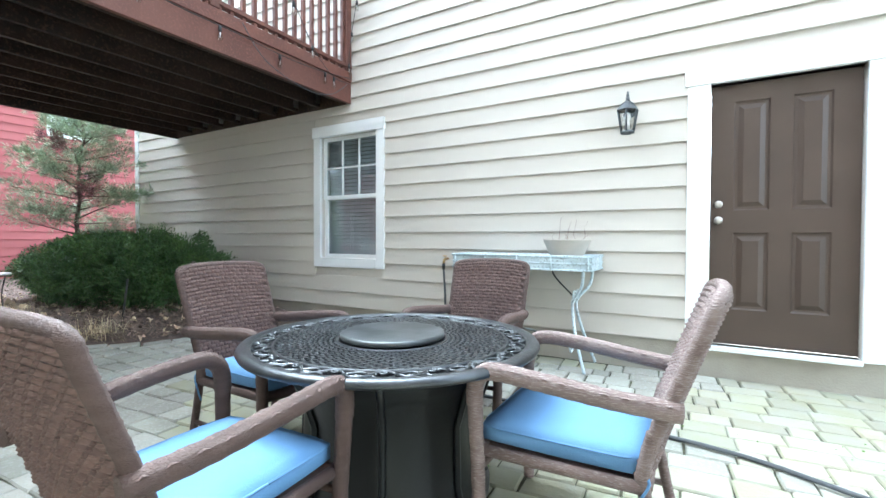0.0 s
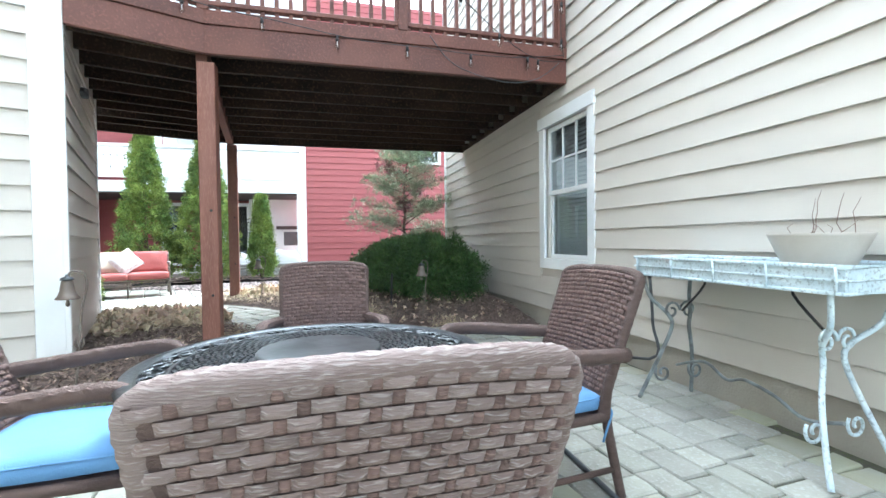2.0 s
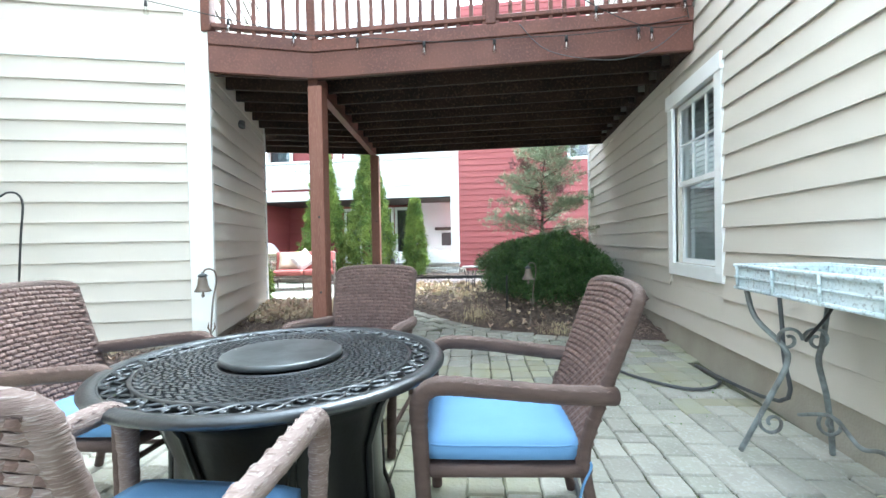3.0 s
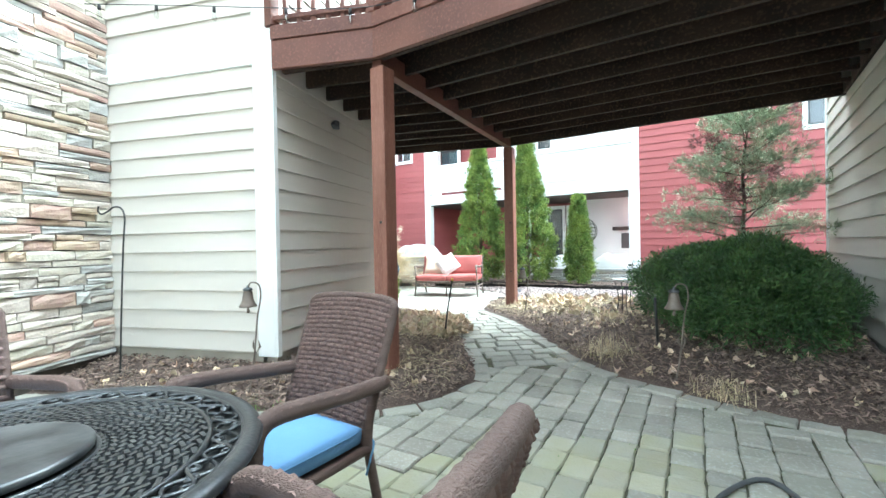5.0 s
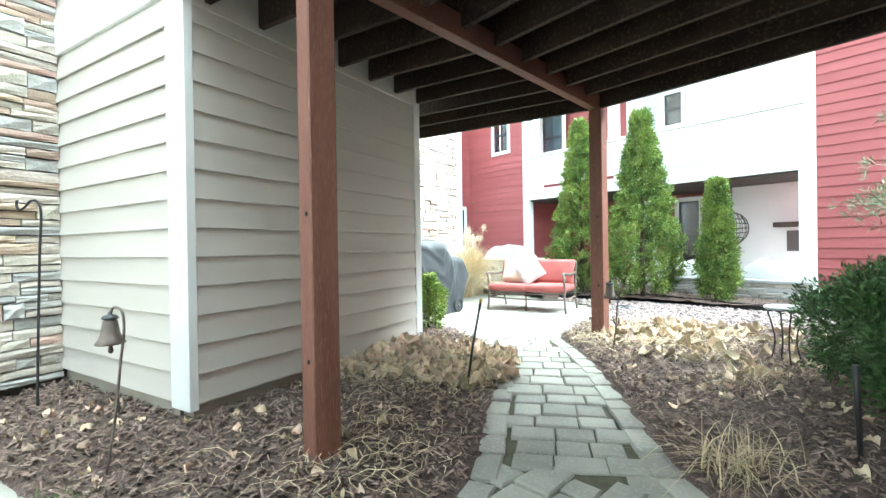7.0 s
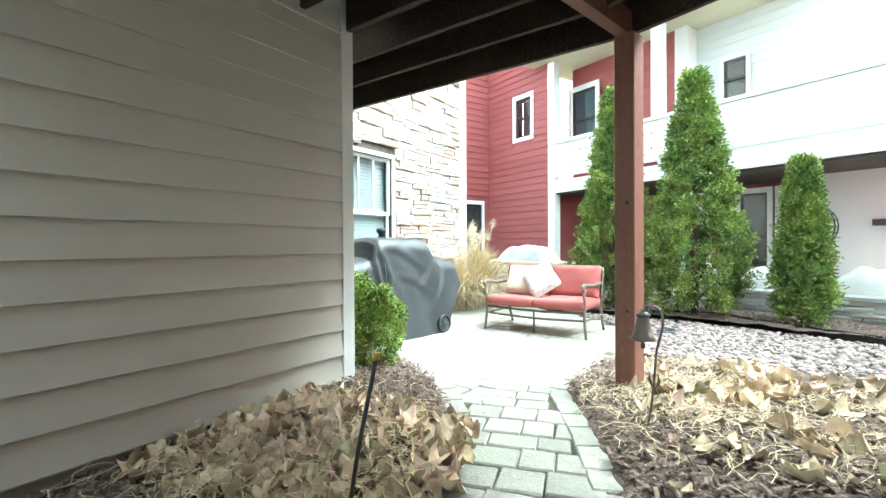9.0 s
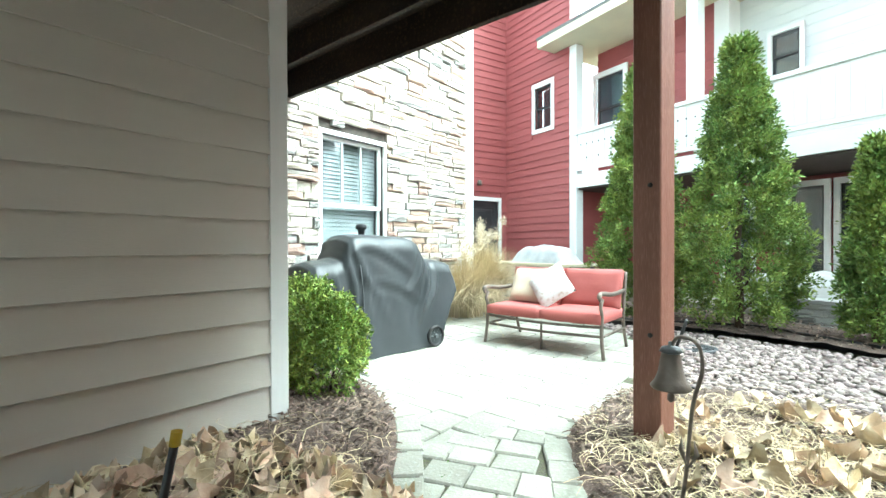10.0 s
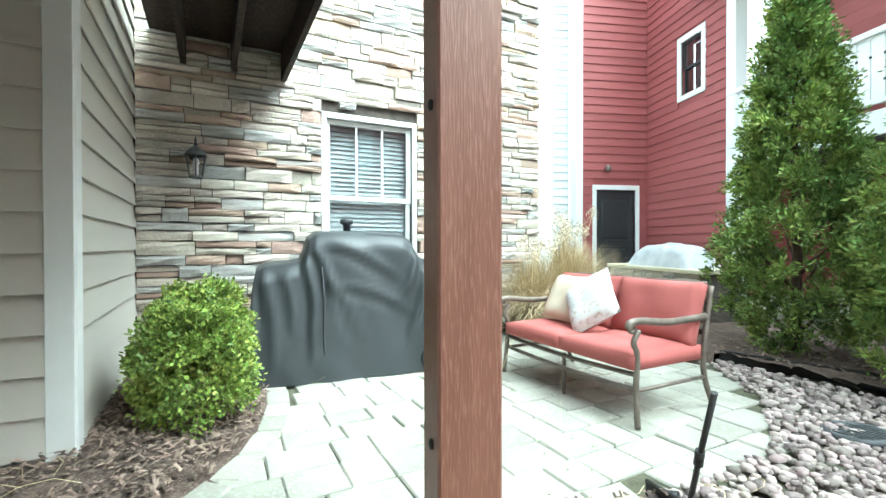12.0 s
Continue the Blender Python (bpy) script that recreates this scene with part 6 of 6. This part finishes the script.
# flat slab in the dim room colour, painted shade instead of a recess
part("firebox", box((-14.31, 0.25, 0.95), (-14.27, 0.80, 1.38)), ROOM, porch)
part("mantel", box((-14.31, 0.05, 1.46), (-14.10, 0.95, 1.56), 0.006), DARK_CEIL, porch)
part("firebox_surround", box((-14.30, 0.12, 0.85), (-14.28, 0.90, 1.45)), SIDING_WHITE, porch)
egg = thing("hanging_chair", pose(-13.6, -0.55, 1.45), "black wire basket chair hanging in the porch", "chair")
for k in range(8):
    a = math.pi * k / 8
    part("hoop", tube([(0.30 * math.cos(a) * math.sin(q), 0.30 * math.sin(a) * math.sin(q), 0.34 * math.cos(q)) for q in [math.pi * 2 * i / 20 for i in range(21)]], 0.008, 4), BLACK, egg)
for z in (-0.2, -0.1, 0.0, 0.1, 0.2):
    r = 0.30 * math.sqrt(1 - (z / 0.34) ** 2)
    part("hoop", tube([(r * math.cos(q), r * math.sin(q), z) for q in [math.pi * 2 * i / 20 for i in range(21)]], 0.006, 4), BLACK, egg)
part("chain", tube([(0, 0, 0.34), (0, 0, 0.945)], 0.008, 4), BLACK, egg)
porch_floor = tagged(part("porch_floor", box((-15.0, -5.5, 0.0), (-11.8, 1.2, 0.30)), FOUNDATION), "grey raised porch floor", "floor", kind="structure")

low_wall = thing("low_stone_wall", pose(-11.6, -1.3, 0.05, 0, 0, 90), "low dry-stacked grey stone retaining wall", "wall", kind="structure")
part("wall_core", box((0, 0.03, 0), (2.4, 0.26, 0.40)), MORTAR, low_wall)
part("cap", box((-0.03, -0.03, 0.40), (2.43, 0.30, 0.46), 0.01), STONE_GREY, low_wall)
counter = thing("stone_counter", pose(-10.75, -5.7, 0.05, 0, 0, 90), "stone-clad outdoor counter with a pale slab top", "counter")
part("core", box((0, 0.03, 0), (2.0, 0.6, 0.74)), MORTAR, counter)
part("slab_top", box((-0.04, -0.05, 0.74), (2.05, 0.65, 0.80), 0.012), SOFFIT, counter)


def covered(name, m, w, d, h, mat, label):
    """Something under a draped tarp: a slumped, wrinkled mound."""
    t = thing(name, m, label, "cover")
    n = 18
    vs, fs = [], []
    for i in range(n + 1):
        for j in range(n + 1):
            a, b = 2 * i / n - 1, 2 * j / n - 1
            e = max(0, (1 - abs(a) ** 5) * (1 - abs(b) ** 5)) ** 0.6
            z = h * e * (0.82 + 0.18 * noise.noise((a * 2 + w, b * 2, h * 5))) + 0.05 * h * noise.noise((a * 6, b * 6, w)) * e
            vs.append((a * w / 2 * (1 + 0.05 * (1 - e)), b * d / 2 * (1 + 0.05 * (1 - e)), max(0, z)))
    for i in range(n):
        for j in range(n):
            k = i * (n + 1) + j
            fs.append((k, k + n + 1, k + n + 2, k + 1))
    raw("draped_cover", vs, fs, mat, t, True)
    return t


covered("covered_appliance", pose(-11.0, -4.55, 0.85, 0, 0, 90), 1.25, 0.5, 0.36, GREY_TARP, "small grill under a silver-grey cover on the counter")
covered("covered_furniture", pose(-12.2, -1.0, 0.30, 0, 0, 90), 1.5, 0.7, 0.55, TARP, "outdoor furniture under a pale tarp")
covered("covered_furniture", pose(-12.3, 0.45, 0.30, 0, 0, 90), 0.9, 0.7, 0.62, TARP, "outdoor chair under a pale tarp")
# ---- siding boards ----
lap_boards(house, 14.5, 0.250, 6.78, 0.1763, SIDING, [(win_o[0] - 0.10, win_o[1] + 0.10, win_o[2] - 0.10, win_o[3] + 0.12), (door_o[0] - 0.14, door_o[1] + 0.14, 0.0, door_o[3] + 0.18)], 0.09)
lap_boards(side, 2.35, 0.236, 2.64, 0.1762, SIDING_GREY, [], 0.03)
lap_boards(side, 2.35, 3.0, 6.0, 0.172, SIDING_GREY, [], 0.03)
lap_boards(front, 1.65, 0.236, 2.72, 0.1762, SIDING_GREY, [], 0.0)
lap_boards(front, 1.65, 3.0, 6.0, 0.172, SIDING_GREY, [], 0.0)
lap_boards(back, 1.69, 0.236, 6.0, 0.1762, SIDING_GREY, [], -0.02)
lap_boards(red1, 9.0, 0.15, 8.0, 0.176, SIDING_RED, [(w1[0] - 0.08, w1[1] + 0.08, w1[2] - 0.08, w1[3] + 0.1)], 0.12)
lap_boards(red2, 2.2, 0.15, 9.0, 0.172, SIDING_RED, [(w2[0] - 0.09, w2[1] + 0.09, w2[2] - 0.09, w2[3] + 0.1)])
lap_boards(red3, 1.5, 0.15, 9.0, 0.172, SIDING_RED, [(d3[0] - 0.08, d3[1] + 0.08, 0.0, d3[3] + 0.09)], 0.02)
lap_boards(white4, 3.1, 0.15, 9.0, 0.172, SIDING_WHITE)
for wl, x, a, b, z0, z1, mt in ((up_red, -13.6, Y0, -2.85, 2.7, 5.6, SIDING_RED), (up_white, -14.0, -2.6, 0.9, 2.7, 8.4, SIDING_WHITE), (low, -14.8, Y0, 1.0, 0.3, 2.38, SIDING_RED)):
    n = int((z1 - z0) / 0.172)
    me = mesh_of("siding_board", box((0, a, 0.0), (0.012, b, 0.166), 0, pose(0, 0, 0, 0, 2)), mt)
    for k in range(n):
        o = new("siding_board", me)
        o.parent = wl
        o.matrix_basis = Matrix.Translation((x + 0.002, 0, z0 + k * 0.172))


# ---- stones ----
def stone_variants(mats, k):
    """Rough-faced blocks of unit size, to be scaled: face at local y = -1."""
    out = []
    r = random.Random(k)
    for i in range(10):
        vs, n = [], 3
        for a in range(n + 1):
            for c in range(n + 1):
                edge = a in (0, n) or c in (0, n)
                vs.append((a / n + (r.uniform(-0.05, 0.05) if not edge else 0), -(0.82 if edge else 1.0) + r.uniform(-0.15, 0.15), c / n + (r.uniform(-0.06, 0.06) if edge else 0)))
        fs = [(a * (n + 1) + c, (a + 1) * (n + 1) + c, (a + 1) * (n + 1) + c + 1, a * (n + 1) + c + 1) for a in range(n) for c in range(n)]
        b = len(vs)
        vs += [(0, 0.6, 0), (1, 0.6, 0), (1, 0.6, 1), (0, 0.6, 1)]
        for (p, q), (u, v) in zip(((0, n * (n + 1)), (n * (n + 1), n * (n + 1) + n), (n * (n + 1) + n, n), (n, 0)), ((0, 1), (1, 2), (2, 3), (3, 0))):
            fs.append((p, b + u, b + v, q))
        me = bpy.data.meshes.new("stone")
        me.from_pydata(vs, [], fs)
        me.materials.append(mats[i % len(mats)])
        out.append(me)
    return out


LEDGE = stone_variants([STONE, STONE, STONE_GREY, STONE, STONE_RED], 3)


def lay_stones(wall, s0, s1, z0, z1, holes, depth, rows, near, limit, meshes, y0=0.0):
    """Coursed ledge stone; those within near are pieces of their own, the rest one joined mesh."""
    made, jv, jf, z = 0, [], [], z0
    while z < z1:
        h = random.choice(rows)
        s = s0
        while s < s1 - 0.01:
            w = min(random.uniform(0.12, 0.48) * (1.0 if h > 0.07 else 1.2), s1 - s)
            if s1 - s - w < 0.08:
                w = s1 - s
            split = h > 0.09 and random.random() < 0.45
            for zz, hh in (((z, h * 0.5), (z + h * 0.5, h * 0.5)) if split else ((z, h),)):
                if any(s < o[1] and s + w > o[0] and zz < o[3] and zz + hh > o[2] for o in holes):
                    o = [o for o in holes if s < o[1] and s + w > o[0] and zz < o[3] and zz + hh > o[2]][0]
                    spans = [(s, o[0] - s), (o[1], s + w - o[1])]
                else:
                    spans = [(s, w)]
                for ss, ww in spans:
                    if ww < 0.04:
                        continue
                    me, dp = random.choice(meshes), depth * random.uniform(0.6, 1.5)
                    m = Matrix.Translation((ss + 0.003, y0, zz + 0.003)) @ Matrix.Diagonal((ww - 0.007, dp, hh - 0.007, 1))
                    if near(ss, zz) and made < limit:
                        o = new("stone", me)
                        o.parent, o.matrix_basis = wall, m
                        made += 1
                    else:
                        b, mi = len(jv), meshes.index(me)
                        jv += [tuple(m @ v.co) for v in me.vertices]
                        jf += [(tuple(b + i for i in p.vertices), mi) for p in me.polygons]
            s += w
        z += h
    if jv:
        ob = raw("more_stones", jv, [f for f, _ in jf], STONE, wall)
        ob.data.materials.append(STONE_GREY)
        ob.data.materials.append(STONE_RED)
        ob.data.polygons.foreach_set("material_index", [{0: 0, 1: 0, 2: 1, 3: 0, 4: 2}[mi % 5] for _, mi in jf])
        tagged(ob, kind="stuff")


ROWS_H = (0.055, 0.07, 0.085, 0.10, 0.12)
lay_stones(stone_wall, 8.95, 13.05, 0.22, 6.9, [(swin[0] - 0.045, swin[1] + 0.045, swin[2] - 0.045, swin[3] + 0.05)], 0.05, ROWS_H, lambda s, z: z < 3.2 and s > 8.95, 300, LEDGE)
lay_stones(stone_wall, 1.5, 6.485, 0.16, 6.0, [], 0.05, ROWS_H, lambda s, z: False, 0, LEDGE)
GREYS = stone_variants([STONE_GREY, STONE_GREY, STONE], 9)
lay_stones(low_wall, 0.0, 2.4, 0.0, 0.39, [], 0.04, (0.06, 0.08, 0.10), lambda s, z: True, 120, GREYS, 0.03)
lay_stones(counter, 0.0, 2.0, 0.0, 0.73, [], 0.04, (0.07, 0.09, 0.11), lambda s, z: True, 140, LEDGE, 0.03)


# ---- paving ----
def paver_mesh(w, d, k, mat):
    """A tumbled paver: uneven outline, rounded arris, slightly domed top at z = 0."""
    r = random.Random(k)
    j = lambda: r.uniform(-0.006, 0.006)
    base = [(-w / 2 + j(), -d / 2 + j()), (j(), -d / 2 + j()), (w / 2 + j(), -d / 2 + j()), (w / 2 + j(), d / 2 + j()), (j(), d / 2 + j()), (-w / 2 + j(), d / 2 + j())]
    vs = [(x, y, -0.05) for x, y in base] + [(x, y, -0.010) for x, y in base] + [(x * (1 - 0.014 / w), y * (1 - 0.014 / d), r.uniform(-0.003, 0.0)) for x, y in base]
    fs = [(a + i, a + (i + 1) % 6, b + (i + 1) % 6, b + i) for a, b in ((0, 6), (6, 12)) for i in range(6)] + [(12, 13, 16, 17), (13, 14, 15, 16)]
    me = bpy.data.meshes.new("paver")
    me.from_pydata(vs, [], fs)
    me.materials.append(mat)
    return me


PAVERS = {}


def paver(w, d, mossy):
    key = (round(w / 0.02) * 0.02, round(d / 0.01) * 0.01, random.randrange(4), mossy)
    if key not in PAVERS:
        PAVERS[key] = paver_mesh(key[0] - 0.009, key[1] - 0.009, key[2] + int(key[0] * 1000), PAVER_MOSS if mossy else PAVER)
    return PAVERS[key]


paving = tagged(new("paving"), "tumbled grey-green concrete paver patio and path", "paving", kind="structure")
more_v, more_f, more_m = [], [], []
laid = 0


def set_paver(me, x, y, ang, near, top=-0.004):
    global laid
    m = pose(x, y, grade(x) + random.uniform(-0.003, 0.003) + top, random.uniform(-0.7, 0.7), random.uniform(-0.7, 0.7), ang)
    if near and laid < 320:
        o = new("paver", me)
        o.parent, o.matrix_basis = paving, m
        laid += 1
    else:
        b = len(more_v)
        more_v.extend(tuple(m @ v.co) for v in me.vertices)
        more_f.extend(tuple(b + i for i in p.vertices) for p in me.polygons)
        more_m.extend([1 if me.materials[0] is PAVER_MOSS else 0] * len(me.polygons))


# border courses along the beds
for line in (LEFT[1:-1], RIGHT):
    pts = spline([(x, y, 0) for x, y in line], 14)
    side_sign = None
    run, need, start = 0.0, 0.2, pts[0]
    for a, b in zip(pts, pts[1:]):
        run += (b - a).length
        if run >= need:
            d = b - start
            mid, ang = (start + b) / 2, math.degrees(math.atan2(d.y, d.x))
            n = Vector((-d.y, d.x, 0)).normalized()
            q = mid + n * 0.085
            if not inside(q.x, q.y, PAVED):
                q = mid - n * 0.085
            set_paver(paver(max(0.12, d.length), 0.15, False), q.x, q.y, ang, True, 0.003)
            run, need, start = 0.0, random.choice((0.16, 0.2, 0.24)), b


def courses(origin, ang, xr, yr, row_d, widths, test, moss, near):
    """Running courses of pavers in a turned frame, kept where test allows."""
    c, s = math.cos(radians(ang)), math.sin(radians(ang))
    y = yr[0]
    while y < yr[1]:
        d = random.choice(row_d)
        x = xr[0] + random.uniform(-0.1, 0.1)
        while x < xr[1]:
            w = random.choice(widths)
            px, py = x + w / 2, y + d / 2
            X, Y = origin[0] + px * c - py * s, origin[1] + px * s + py * c
            if test(X, Y):
                set_paver(paver(w, d, moss(X, Y)), X, Y, ang, near(X, Y))
            x += w
        y += d


def off_border(x, y):
    return inside(x, y, PAVED) and min(edge_distance(x, y, LEFT[1:-1]), edge_distance(x, y, RIGHT)) > 0.10


def split_line(x, y):
    return x + 0.55 * y > -3.75


def mossy(x, y):
    return noise.noise((x * 0.8, y * 0.8, 5)) + 0.35 * noise.noise((x * 3, y * 3, 1)) > 0.02 and x > -4.6


courses((-4.5, -2.6), 4.0, (-1.0, 10.6), (-0.6, 7.0), (0.16, 0.16, 0.20), (0.14, 0.18, 0.22, 0.26), lambda x, y: off_border(x, y) and split_line(x, y) and y < 3.99 and x < 5.5, mossy, lambda x, y: x > -3.0 and x < 0.3 and y > 1.9)
courses((-6.0, 0.0), 128.0, (-5.0, 5.0), (-4.0, 6.0), (0.16, 0.20), (0.18, 0.22, 0.26), lambda x, y: off_border(x, y) and not split_line(x, y) and y + 0.25 * x > -2.15, mossy, lambda x, y: x > -6.8)
courses((-8.0, -2.0), WING, (-6.0, 6.0), (-4.0, 4.0), (0.20, 0.24), (0.20, 0.26, 0.32), lambda x, y: off_border(x, y) and not split_line(x, y) and y + 0.25 * x <= -2.04 and (Vector((x, y, 0)) - ORIGIN).dot(VDIR) > -1.78, lambda x, y: False, lambda x, y: False)
rest = raw("more_pavers", more_v, more_f, PAVER, paving)
rest.data.materials.append(PAVER_MOSS)
rest.data.polygons.foreach_set("material_index", more_m)
tagged(rest, kind="stuff")
# moss tufts in the joints
mp = []
for k in range(9000):
    x, y = random.uniform(-9.6, 2.5), random.uniform(-3.0, 3.9)
    if inside(x, y, PAVED) and noise.noise((x * 1.6, y * 1.6, 9)) > 0.22:
        mp.append((x, y, grade(x) - 0.013))
mp = np.array(mp)
ms = leaf_cloud("joint_moss", mp, np.tile(np.array([[0, 0, 0.35]]), (len(mp), 1)), 0.014, 0.4, GREEN, None, 0.5)
tagged(ms, "yellow-green moss in the paving joints", "moss", kind="stuff")
